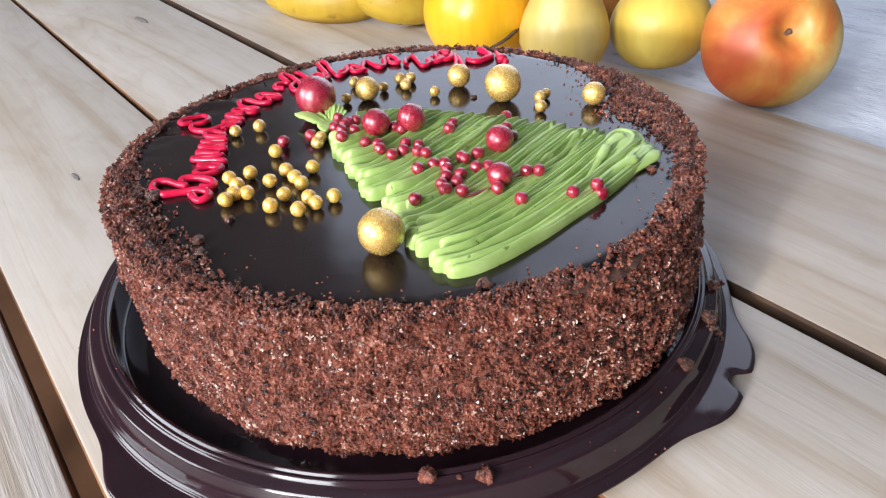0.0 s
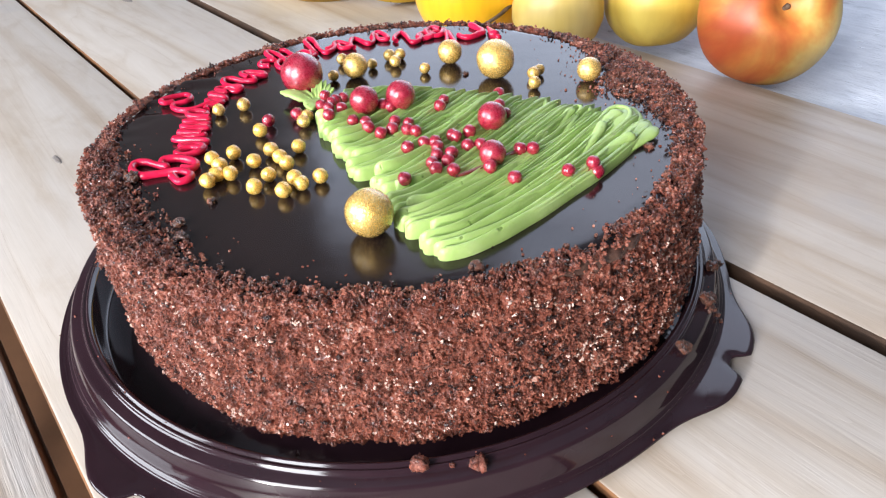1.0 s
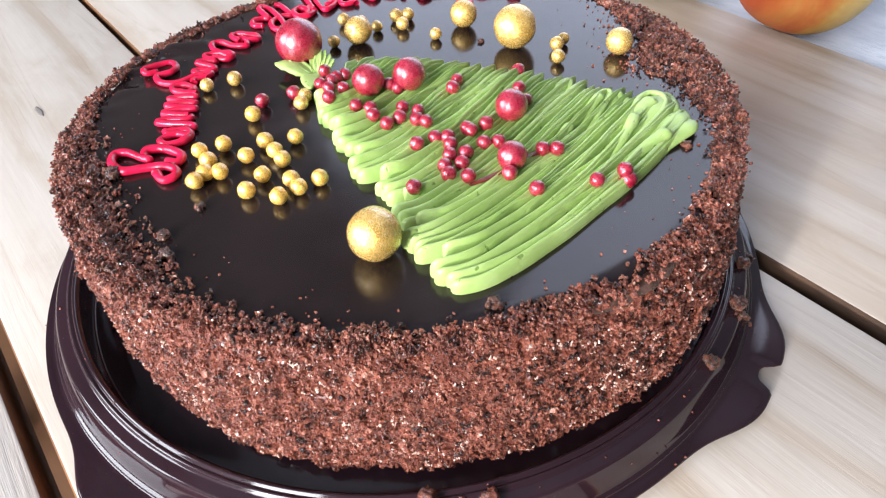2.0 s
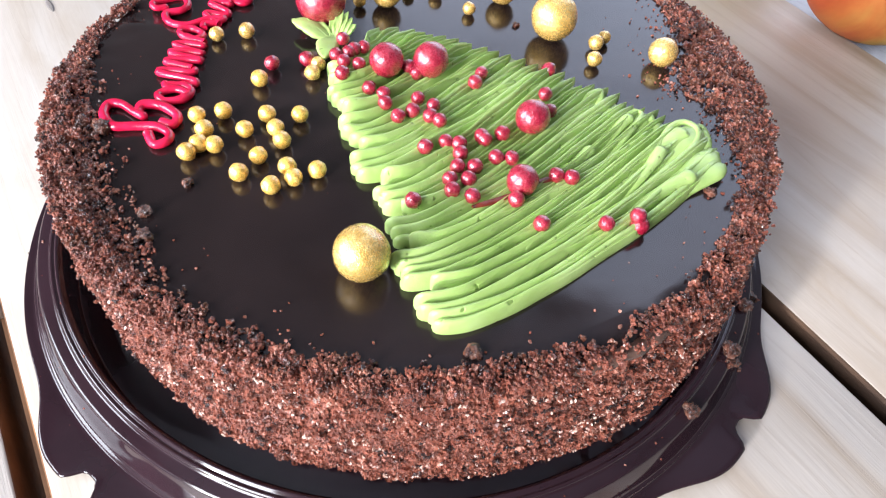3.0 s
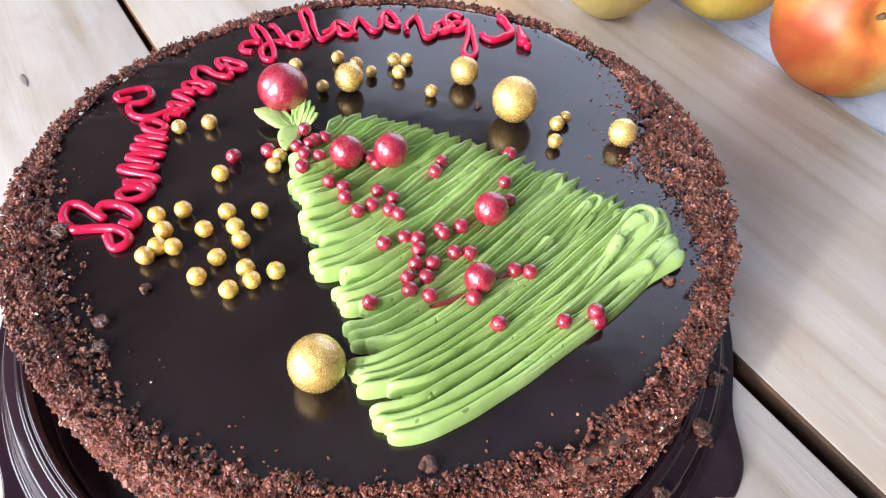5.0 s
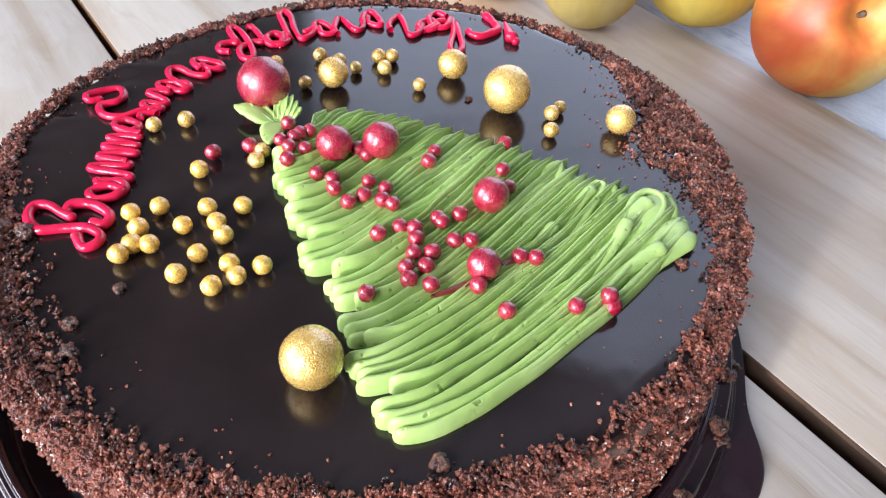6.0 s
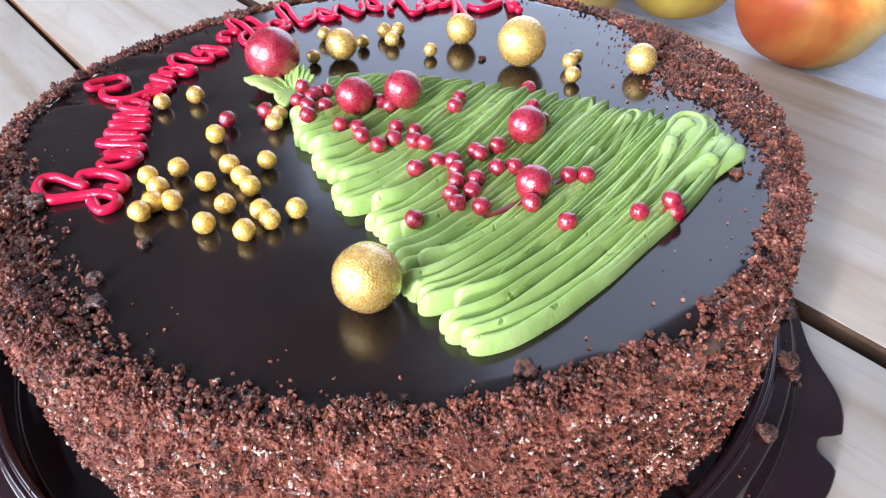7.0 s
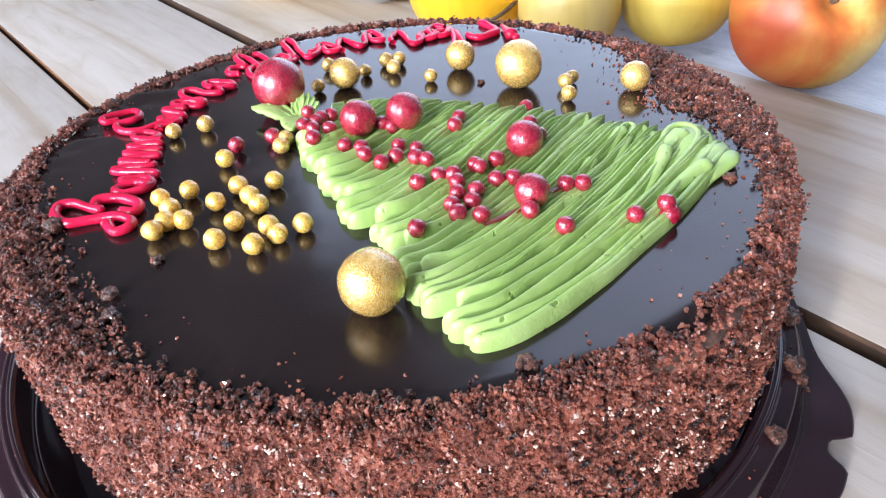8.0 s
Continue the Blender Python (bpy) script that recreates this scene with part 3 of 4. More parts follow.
# stray crumbs on the glaze beside the border
for k in range(330):
    a = rng.uniform(-math.pi, math.pi) if k < 170 else radians(rng.gauss(10, 16))
    r = band(math.degrees(a)) - abs(rng.gauss(0, 0.006))
    coarse.append((r * math.cos(a), r * math.sin(a), TOP + 0.0002, rng.uniform(0.00015, 0.00042) * (1.6 if k > 290 else 1.0)))
for k in range(46):
    a = radians(rng.gauss(-132, 15))
    r = band(math.degrees(a)) - abs(rng.gauss(0, 0.0022)) + 0.001
    clump(r * math.cos(a), r * math.sin(a), TOP + 0.0005, rng.uniform(0.0006, 0.0015), rng.randint(6, 12), 1.2, dark_shaded if k % 2 else coarse)
for k in range(22):
    a, r = rng.uniform(-math.pi, math.pi), 0.095 * math.sqrt(rng.random())
    coarse.append((r * math.cos(a), r * math.sin(a), TOP + 0.0001, rng.uniform(0.00012, 0.00028)))
crumb_cloud("fine_crumb_coat", fine, cake, 0, FINE_CRUMB)
crumb_cloud("coarse_crumb_coat", coarse, cake, 1)
crumb_cloud("torn_crumb_coat", chunks, cake, 1)
crumb_cloud("dark_shaded_coat", dark_shaded, cake, 1, DARK_SHADED_CRUMB)
# chips of dark chocolate, and pale flecks that paint the glints of wet crumbs
chips, flecks = [], []
for k in range(390):
    a, z = (rng.uniform(-math.pi, math.pi), rng.uniform(0.0215, 0.0725)) if k < 260 else (radians(rng.gauss(-58, 24)), rng.gauss(0.045, 0.013))
    z = min(0.0725, max(0.0215, z))
    r = lumpy(side_radius(z), a, z)[0] + 0.0006
    wide = rng.uniform(0.0004, 0.0014)
    for _ in range(3 + int(wide * 6500)):
        da, dz = rng.gauss(0, wide * 0.55) / r, rng.gauss(0, wide * 0.40)
        q = r + rng.uniform(-0.0003, 0.0003)
        chips.append((q * math.cos(a + da), q * math.sin(a + da), z + dz, rng.uniform(0.00025, 0.0005)))
while len(flecks) < 2700:
    a, z = rng.uniform(-math.pi, math.pi), rng.uniform(0.0215, 0.0725)
    r = lumpy(side_radius(z), a, z)[0] + 0.0007
    thick = noise.noise(Vector((r * math.cos(a), r * math.sin(a), z * 1.6)) * 85 + Vector((3, 1, 7)))
    streak = 0.16 * math.exp(-((math.degrees(a) + 78) / 30) ** 2 - ((z - 0.064) / 0.005) ** 2)
    if rng.random() < 4.5 * max(0.012, thick - 0.24 + streak):
        for _ in range(rng.randint(1, 3)):
            b = a + rng.gauss(0, 0.0035)
            flecks.append((r * math.cos(b), r * math.sin(b), z + rng.gauss(0, 0.0003), rng.uniform(0.00018, 0.00042)))
# dark chips on the border, massed at the right to deepen its shade
for k in range(190):
    a = rng.uniform(-math.pi, math.pi) if k < 90 else radians(rng.gauss(8, 18))
    inner = band(math.degrees(a)) - 0.002
    r = inner + (0.1060 - inner) * rng.random()
    r += oval(a) * min(1.0, max(0.0, (r - 0.080) / 0.022))
    for _ in range(rng.randint(2, 7)):
        chips.append((r * math.cos(a) + rng.gauss(0, 0.0004), r * math.sin(a) + rng.gauss(0, 0.0004), TOP + rng.uniform(0.0004, 0.0022) - (0.0012 if r > 0.1030 else 0.0), rng.uniform(0.00025, 0.00055)))
crumb_cloud("chocolate_chip_coat", chips, cake, 1, DARK_CRUMB)
crumb_cloud("glint_fleck_coat", flecks, cake, 1, PALE_GLINT)

# bare smears of glaze at the edge
def glaze_patch(first, last, top, deep, proud, mat, label, seed):
    bm = bmesh.new()
    grid = []
    for i in range(33):
        a = radians(first + (last - first) * i / 32)
        row = []
        for j in range(9):
            ragged = 1 + 0.7 * noise.noise(Vector((i * 0.45, seed, 1)))
            z = top - deep * ragged * j / 8 * math.sin(math.pi * (i + 0.4) / 33) ** 0.6 + 0.0006 * noise.noise(Vector((i * 0.5, seed, 5)))
            edge = min(j, 8 - j, i, 32 - i) / 2
            r = side_radius(z) - 0.0004 + proud * min(1, edge) + 0.0005 * noise.noise(Vector((i * 0.4, j * 0.8, seed)))
            row.append(bm.verts.new((r * math.cos(a), r * math.sin(a), z)))
        grid.append(row)
    for p, q in zip(grid, grid[1:]):
        for j in range(8):
            bm.faces.new((p[j], p[j + 1], q[j + 1], q[j]))
    part("glaze_smear", bm, mat, cake, label)


glaze_patch(-68, -46, 0.0748, 0.0048, 0.0012, CREAM_SMEAR, "smeared pale chocolate glaze", 3.0)

# ---- piped cream tree ----
APEX = Vector((-0.0330, 0.0168, 0))
# one row for each fold of the zigzag: tongues from, to; tips from, to; ribs
FOLDS = (
    ((-0.0259, 0.0026), (-0.0261, -0.0063), (-0.0147, 0.0216), (-0.0008, 0.0209), 4),
    ((-0.0247, -0.0092), (-0.0215, -0.0175), (0.0031, 0.0210), (0.0125, 0.0182), 4),
    ((-0.0201, -0.0209), (-0.0155, -0.0317), (0.0154, 0.0173), (0.0259, 0.0126), 4),
    ((-0.0132, -0.0346), (-0.0110, -0.0449), (0.0287, 0.0151), (0.0380, 0.0069), 4),
    ((-0.0051, -0.0468), (-0.0022, -0.0556), (0.0415, 0.0099), (0.0498, 0.0022), 4),
    ((0.0007, -0.0567), (0.0016, -0.0666), (0.0543, 0.0038), (0.0623, -0.0039), 4),
    ((0.0038, -0.0683), (0.0044, -0.0796), (0.0669, -0.0033), (0.0762, -0.0100), 5),
    ((0.0100, -0.0798), (0.0124, -0.0908), (0.0802, -0.0092), (0.0894, -0.0243), 5),
)
tree = tagged(new("cream_tree"), "light green piped cream fir tree in ribbed zigzag strokes", "cake decoration")
tree.matrix_world = pose(0, 0, TOP)


def rib(bm, a, b, h, wide, height, base, seed, knob, blunt=False):
    """One rib of a piped fold, from its round tongue a to its leaf-like tip b."""
    d = (b - a).normalized()
    long = (b - a).length
    p1 = a + (Vector((1, -0.10, 0)) * (0.009 + 0.008 * h) if knob >= 0 else d * long * 0.3)
    p2 = b - (d + Vector((-0.10, 0.10, 0)) * h).normalized() * long * 0.38
    line = []
    for k in range(41):
        t = (k / 40) ** 1.25
        line.append(a * (1 - t) ** 3 + p1 * 3 * t * (1 - t) ** 2 + p2 * 3 * t * t * (1 - t) + b * t ** 3)
    n, m, rows = len(line) - 1, 23, []
    run = 0.0
    total = sum((q - p).length for p, q in zip(line, line[1:]))
    rnd = random.Random(int(seed * 100))
    u0, turned = rnd.uniform(0.15, 0.60), rnd.uniform(0.85, 1.25)
    plate, broad = min(0.8, max(0.1, (h - 0.45) * 2.0)), rnd.uniform(0.82, 1.2)
    slit, deep, from_s = rnd.uniform(-0.45, 0.05), rnd.uniform(0.12, 0.34), rnd.uniform(0.08, 0.35)
    taper = 0.0035 if blunt else 0.0075
    for k, p in enumerate(line):
        run += (p - line[k - 1]).length if k else 0.0
        d = (line[min(k + 1, n)] - line[max(k - 1, 0)]).normalized()
        side = Vector((-d.y, d.x, 0))
        s = run / total
        width = (wide[0] + (wide[1] - wide[0]) * s) * (1 + (broad - 1) * min(1, 3 * s)) * (1 + 0.15 * noise.noise(Vector((s * 3, seed, 2))))
        wob = (0.0013 * noise.noise(Vector((s * 3 + seed, seed * 1.3, 0))) * min(1, 4 * s) + 0.0003 * noise.noise(Vector((s * 13, seed, 5)))) * (1 - 0.6 * s)
        e = min(1.0, run / (wide[0] * 1.9))
        width *= 1 - (0.40 * min(1, max(0, s - 0.10) / 0.22) if knob >= 0 else 0)
        w = width * math.sqrt(max(0.0, 1 - (1 - e) ** 2))
        f = min(1.0, (total - run) / taper)
        w *= 0.42 + 0.58 * f ** 0.5 if k < n else 0.20
        flare = 1 + 0.08 * math.exp(-(run / 0.008) ** 2)
        near = math.exp(-(run / 0.014) ** 2) if knob >= 0 else 0.0
        hh = height * turned * (0.25 + 0.75 * math.sqrt(max(0.0, 1 - (1 - min(1, run / 0.0030)) ** 2))) * (0.40 + 0.60 * f)
        hh *= (0.82 + 0.18 * near) * (1 - 0.30 * s * plate) * (1 + 0.28 * noise.noise(Vector((s * 5, seed, 9))))
        lift = max(knob, 0) * near + 0.0006 * (1 - near) * f
        crest = u0 * (1 - near) - 0.30 * near
        row = []
        for j in range(m):
            u = -1 + 2 * j / (m - 1)
            t = (1 - u) / (1 - crest) if u > crest else (1 + u) / (1 + crest)
            sharp = t ** 0.8 if u > crest else 0.45 * t + 0.55 * (1 - (1 - t) ** 2)
            sharp += (0.80 * (1 - (1 - t) ** 3.5) - sharp) * plate * min(1, 2.2 * s)
            sharp -= deep * math.exp(-((u - slit) / 0.11) ** 2) * min(1, max(0, s - from_s) * 5)
            dome = math.sqrt(max(0.0, 1 - u * u))
            prof = sharp * (1 - near) + dome * near
            row.append(bm.verts.new(p + side * (wob + w * flare * u) + Vector((0, 0, base * (1 - 0.8 * near) + lift * (1 - near + near * dome) + hh * prof - 0.0006 * (1 - near) * abs(u) ** 3))))
        rows.append([bm.verts.new((row[0].co.x, row[0].co.y, 0.0)), *row, bm.verts.new((row[-1].co.x, row[-1].co.y, 0.0))])
    for p, q in zip(rows, rows[1:]):
        for j in range(len(p) - 1):
            bm.faces.new((p[j], p[j + 1], q[j + 1], q[j]))
    for row in (rows[0], rows[-1]):
        bm.faces.new(row)


for k, (l0, l1, r0, r1, ribs) in enumerate(FOLDS):
    bm = bmesh.new()
    l0, l1, r0, r1 = (Vector((*p, 0)) for p in (l0, l1, r0, r1))
    d = ((r0 + r1) / 2 - (l0 + l1) / 2).normalized()
    right = Vector((d.y, -d.x, 0))
    wide = (0.50 * (l1 - l0).length / (ribs - 1), 0.55 * abs((r1 - r0).dot(right)) / (ribs - 1) + 0.0002)
    for j in range(ribs):
        q = j / (ribs - 1)
        a, b = l0.lerp(l1, q), r0.lerp(r1, q)
        tongue = (-0.0020, 0.0022, 0.0012, -0.0004, -0.0016, -0.0022)[j] * (0.5 if k < 3 else 1.0) + 0.0006 * math.sin(5.1 * k + 2 * j)
        tip = (0.0004, 0.0024, 0.0032, 0.0022, 0.0002, -0.0012)[j] + 0.0006 * math.sin(3.7 * k + j)
        if k > 5 and j < 2:
            tip -= 0.0020
        rib(bm, a - d * tongue, b + d * tip, (a.y - 0.004) / -0.097, wide, 0.0034, 0.0009 + 0.0008 * (1 - q), k * 7.3 + j * 1.9, 0.0012 * (1 - q) + 0.0004, k == 7 and j > 2)
        # thinner ribs that start within the fold and part at its far end
        if j < ribs - 1:
            a2, b2 = l0.lerp(l1, q + 0.5 / (ribs - 1)), r0.lerp(r1, q + 0.5 / (ribs - 1))
            rib(bm, a2.lerp(b2, 0.20 + 0.09 * math.sin(7 * k + 3 * j)) + Vector((0.002, -0.002, 0)), b2 - d * (0.0062 + 0.0020 * math.sin(2.9 * k + 2.1 * j)), (a.y - 0.004) / -0.097, (0.22 * wide[0], 0.46 * wide[1]), 0.0031, 0.0009, k * 5.3 + j * 2.7 + 60, -1)
    # the soft bed of cream under the ribs
    rows = []
    for i in range(25):
        p, q = l0.lerp(r0, i / 24), l1.lerp(r1, i / 24)
        p, q = p + d * (0.008 if i == 0 else -0.004 if i == 24 else 0.003), q + d * (0.008 if i == 0 else -0.004 if i == 24 else 0.003)
        p -= right * 0.0006
        q += right * 0.0020 * (k < 7) - right * 0.0006 * (k == 7)
        rows.append([bm.verts.new(v + Vector((0, 0, z))) for v, z in ((p, 0.0), (p, 0.0010), (p.lerp(q, 0.5), 0.0013), (q, 0.0010), (q, 0.0))])
    for p, q in zip(rows, rows[1:]):
        for j in range(4):
            bm.faces.new((p[j], p[j + 1], q[j + 1], q[j]))
    bmesh.ops.recalc_face_normals(bm, faces=bm.faces[:])
    part("stroke", bm, CREAM, tree)
# round stroke ends and the turns of the cord, lying over the folds: thickness, flatness, height, then the way
def stroke_end(thick, flat, high, way, blunt, turns=False):
    bm = bmesh.new()
    last = len(way) - 1
    sink = [0.0035 * abs(2 * n / last - 1) ** 3 if turns else 0.0040 * (n / last) ** 1.6 for n in range(last + 1)]
    pts = [Vector((x, y, high - 0.0015 - down)) for (x, y), down in zip(way, sink)]
    line = spline(pts, 9)
    total = sum((q - p).length for p, q in zip(line, line[1:]))

    def radius(s):
        e = min(1.0, s * total / blunt)
        return thick * max(0.12, math.sqrt(1 - (1 - e) ** 2)) * (1 - 0.45 * s ** 1.5) * (1 + 0.10 * noise.noise(Vector((s * 6, thick * 9000, 3))))

    tube(bm, line, radius, 16, flat)
    part("stroke_end", bm, CREAM, tree)


for thick, flat, high, way, blunt in (
    (0.0050, 0.42, 0.0039, ((0.0842, -0.0122), (0.0775, -0.0205), (0.0715, -0.0285), (0.0640, -0.0380)), 0.0090),
    (0.0042, 0.42, 0.0036, ((0.0878, -0.0222), (0.0810, -0.0292), (0.0730, -0.0372), (0.0650, -0.0440)), 0.0085),
    (0.0034, 0.45, 0.0037, ((0.0692, -0.0080), (0.0640, -0.0145), (0.0590, -0.0220)), 0.0070),
    (0.0012, 0.90, 0.0047, ((0.0680, -0.0375), (0.0734, -0.0311), (0.0795, -0.0235), (0.0829, -0.0170), (0.0825, -0.0126), (0.0790, -0.0112), (0.0748, -0.0148), (0.0704, -0.0238), (0.0652, -0.0345), (0.0600, -0.0420)), 0.002),
    (0.0021, 0.75, 0.0034, ((0.0830, -0.0108), (0.0853, -0.0128), (0.0857, -0.0184), (0.0823, -0.0243), (0.0766, -0.0314)), 0.004),
    (0.0027, 0.50, 0.0052, ((0.0797, -0.0153), (0.0752, -0.0196), (0.0706, -0.0260), (0.0647, -0.0353)), 0.0032),
    (0.0019, 0.70, 0.0056, ((0.0719, -0.0242), (0.0689, -0.0300), (0.0632, -0.0382), (0.0570, -0.0455)), 0.0026),
    (0.0018, 0.70, 0.0036, ((0.0880, -0.0211), (0.0862, -0.0238), (0.0820, -0.0295)), 0.003),
    (0.0038, 0.38, 0.0038, ((0.0893, -0.0268), (0.0850, -0.0300), (0.0775, -0.0358), (0.0700, -0.0425), (0.0590, -0.0510)), 0.0125),
    (0.0024, 0.70, 0.0052, ((0.0797, -0.0334), (0.0748, -0.0367), (0.0666, -0.0432), (0.0580, -0.0495)), 0.0034),
    (0.0010, 0.90, 0.0045, ((0.0545, -0.0310), (0.0602, -0.0230), (0.0655, -0.0142), (0.0676, -0.0092), (0.0656, -0.0080), (0.0622, -0.0110), (0.0585, -0.0173)), 0.002),
    (0.0018, 0.65, 0.0050, ((0.0644, -0.0107), (0.0606, -0.0156), (0.0562, -0.0227), (0.0510, -0.0300)), 0.0026),
    (0.0016, 0.75, 0.0038, ((0.0712, -0.0081), (0.0685, -0.0116), (0.0631, -0.0195)), 0.004),
    (0.0014, 0.75, 0.0034, ((0.0730, -0.0113), (0.0688, -0.0157), (0.0640, -0.0220)), 0.005),
    (0.0017, 0.75, 0.0046, ((0.0525, -0.0261), (0.0494, -0.0298), (0.0449, -0.0353), (0.0400, -0.0405)), 0.0026),
    (0.0010, 0.85, 0.0040, ((0.0526, -0.0090), (0.0560, -0.0025), (0.0557, 0.0008), (0.0515, -0.0024), (0.0484, -0.0076)), 0.002),
):
    stroke_end(thick, flat, high, way, blunt, blunt == 0.002)


def leaf(bm, root, tip, wide, rise, curl, seed):
    """A thin ruffled blade of cream from root to tip."""
    d = (tip - root)
    side = Vector((-d.y, d.x, 0)).normalized()
    rows = []
    for k in range(15):
        s = k / 14
        w = wide * math.sin(math.pi * (0.14 + 0.84 * s)) ** 0.8
        p = root + d * s + Vector((0, 0, rise * math.sin(math.pi * s * 0.8)))
        row = []
        for j in range(7):
            u = -1 + j / 3
            ruffle = 0.0007 * abs(u) * noise.noise(Vector((s * 7, u * 2 + seed, seed)))
            row.append(p + side * w * u + Vector((0, 0, curl * u * u * w / wide + ruffle)))
        rows.append([bm.verts.new(q) for q in row] + [bm.verts.new(q - Vector((0, 0, 0.0009))) for q in reversed(row)])
    for p, q in zip(rows, rows[1:]):
        for j in range(14):
            bm.faces.new((p[j], p[(j + 1) % 14], q[(j + 1) % 14], q[j]))
    bm.faces.new(rows[0])
    bm.faces.new(rows[-1])


# leafy tip
root = APEX + Vector((0.0040, -0.0010, 0.0016))
for n, (x, y, z, wide, rise, curl) in enumerate(((-0.0421, 0.0193, 0.0032, 0.0037, 0.0022, -0.0007), (-0.0393, 0.0231, 0.0038, 0.0018, 0.0010, 0.0008), (-0.0282, 0.0006, 0.0034, 0.0036, 0.0022, -0.0004))):
    bm = bmesh.new()
    leaf(bm, root, Vector((x, y, z)), wide, rise, curl, n * 3.1)
    bmesh.ops.recalc_face_normals(bm, faces=bm.faces[:])
    part("leaf", bm, CREAM, tree)
bm = bmesh.new()
for n, (x, y, z) in enumerate(((-0.0294, 0.0277, 0.0048), (-0.0269, 0.0263, 0.0058), (-0.0250, 0.0250, 0.0050), (-0.0233, 0.0229, 0.0042), (-0.0218, 0.0205, 0.0036))):
    leaf(bm, root + Vector((0.001 * n, 0, 0)), Vector((x, y, z)), 0.0013, 0.0008, 0.0005, n * 1.7)
bmesh.ops.recalc_face_normals(bm, faces=bm.faces[:])
part("frill", bm, CREAM, tree)

for pts, nm in ((((0.0205, -0.0551, 0.0045), (0.0259, -0.0525, 0.0047), (0.0309, -0.0490, 0.0047)), "syrup_streak"), (((0.0359, -0.0444, 0.0046), (0.0409, -0.0419, 0.0046), (0.0473, -0.0400, 0.0045)), "syrup_streak")):
    bm = bmesh.new()
    tube(bm, spline(pts, 6), lambda s: 0.0010 * math.sin(math.pi * (0.2 + 0.65 * s)), 8, 0.35)
    ob = part(nm, bm, SYRUP)
    ob.matrix_world = pose(0, 0, TOP)
    tagged(ob, "dark red syrup streak soaked into the cream", "syrup")

# ---- piped lettering ----
GLYPHS = {}
GLYPHS["В"] = [[(-0.45, 1.55), (-1.15, 1.45), (-1.2, 1.0), (-0.8, 0.8), (-0.2, 1.2), (0.1, 2.0), (0.3, 2.8), (0.95, 3.1), (1.45, 2.95), (1.4, 2.45), (0.8, 1.9), (0.5, 1.6), (0.85, 1.8), (1.2, 1.6), (1.05, 0.9), (0.2, 0.35), (-0.25, 0.6), (0.05, 1.0)]]
GLYPHS["В"] = [[(0.5 + 0.86 * (x - 0.5), 1.6 + 0.82 * (y - 1.6)) for x, y in GLYPHS["В"][0]]]
GLYPHS["о"] = [[(0.5, 0.1), (0.85, 0.6), (0.65, 1.15), (0.25, 0.95), (0.25, 0.4), (0.7, 0.1), (1.05, 0.4), (0.9, 0.85), (1.2, 1.0)]]
GLYPHS["л"] = [[(-0.1, 0.9), (0.05, 0.8), (0.0, 0.1), (0.25, 0.05), (0.7, 1.25), (0.85, 1.0), (0.75, 0.2), (1.0, 0.1)]]
GLYPHS["ш"] = [[(0.0, 0.2), (0.22, 1.2), (0.36, 0.7), (0.38, 0.0), (0.6, 1.2), (0.75, 0.7), (0.74, 0.05), (0.95, 1.2), (1.1, 0.8), (1.1, 0.15)]]
GLYPHS["е"] = [[(0.2, 0.2), (0.35, 1.05), (0.65, 1.35), (0.98, 1.05), (0.8, 0.5), (0.3, 0.55), (0.4, 1.0)]]
GLYPHS["б"] = [[(0.0, 0.6), (0.3, 0.7), (0.65, 0.3), (1.05, 0.25), (0.6, 0.8), (0.0, 1.3), (-0.1, 1.95), (0.35, 2.4), (0.75, 1.95), (1.2, 2.0), (1.5, 2.45), (1.15, 2.9), (0.7, 3.2), (0.5, 2.95), (0.75, 2.65)]]
GLYPHS["н"] = [[(-0.45, 0.2), (-0.1, 0.95), (0.1, 0.9), (0.28, 0.3), (0.55, 0.35), (0.68, 1.2), (1.0, 0.9), (1.1, 0.5)]]
GLYPHS["с"] = [[(0.1, 0.5), (0.25, 1.2), (0.58, 1.15), (0.95, 0.42), (0.88, 0.05), (0.42, 0.2), (0.35, 0.8)]]
GLYPHS["г"] = [[(-0.3, 0.0), (-0.05, 1.1), (0.3, 1.5), (0.65, 1.25), (0.7, 0.6), (1.0, 0.05), (1.3, 0.2)]]
GLYPHS["Г"] = [[(0.0, -0.1), (-0.1, 0.4), (0.15, 1.3), (0.4, 1.0), (0.8, -0.1), (1.15, -0.1), (1.2, 0.7)]]
GLYPHS["Н"] = [[(0.2, 0.9), (0.02, 1.25), (0.15, 1.6), (0.42, 1.55), (0.6, 1.3)], [(0.6, 1.3), (0.7, 2.5), (0.88, 2.55), (0.92, 1.85), (0.8, 0.5), (0.56, -0.2), (0.33, 0.1), (0.5, 0.8), (0.94, 0.95), (1.2, 0.65)], [(1.15, 2.35), (1.27, 2.1), (1.28, 1.1), (1.34, 0.35), (1.55, 0.2)]]
GLYPHS["в"] = [[(0.05, 0.35), (0.15, 1.9), (0.2, 2.65), (0.43, 2.9), (0.55, 2.3), (0.45, 1.2), (0.5, 0.15), (1.0, 0.3), (1.3, 0.85), (0.75, 0.6)]]
GLYPHS["д"] = [[(0.3, 1.4), (-0.2, 1.85), (-0.45, 1.35), (-0.05, 0.4), (0.55, 0.3), (0.55, 1.2), (1.05, -0.15), (1.45, -1.7), (2.05, -2.05), (2.0, -1.4), (1.35, -0.25), (0.9, 0.7)]]
GLYPHS["а"] = [[(0.2, 0.1), (0.45, -0.2), (0.81, -0.2), (1.05, 0.25), (1.14, 0.8), (0.72, 1.45), (0.3, 1.95)]]
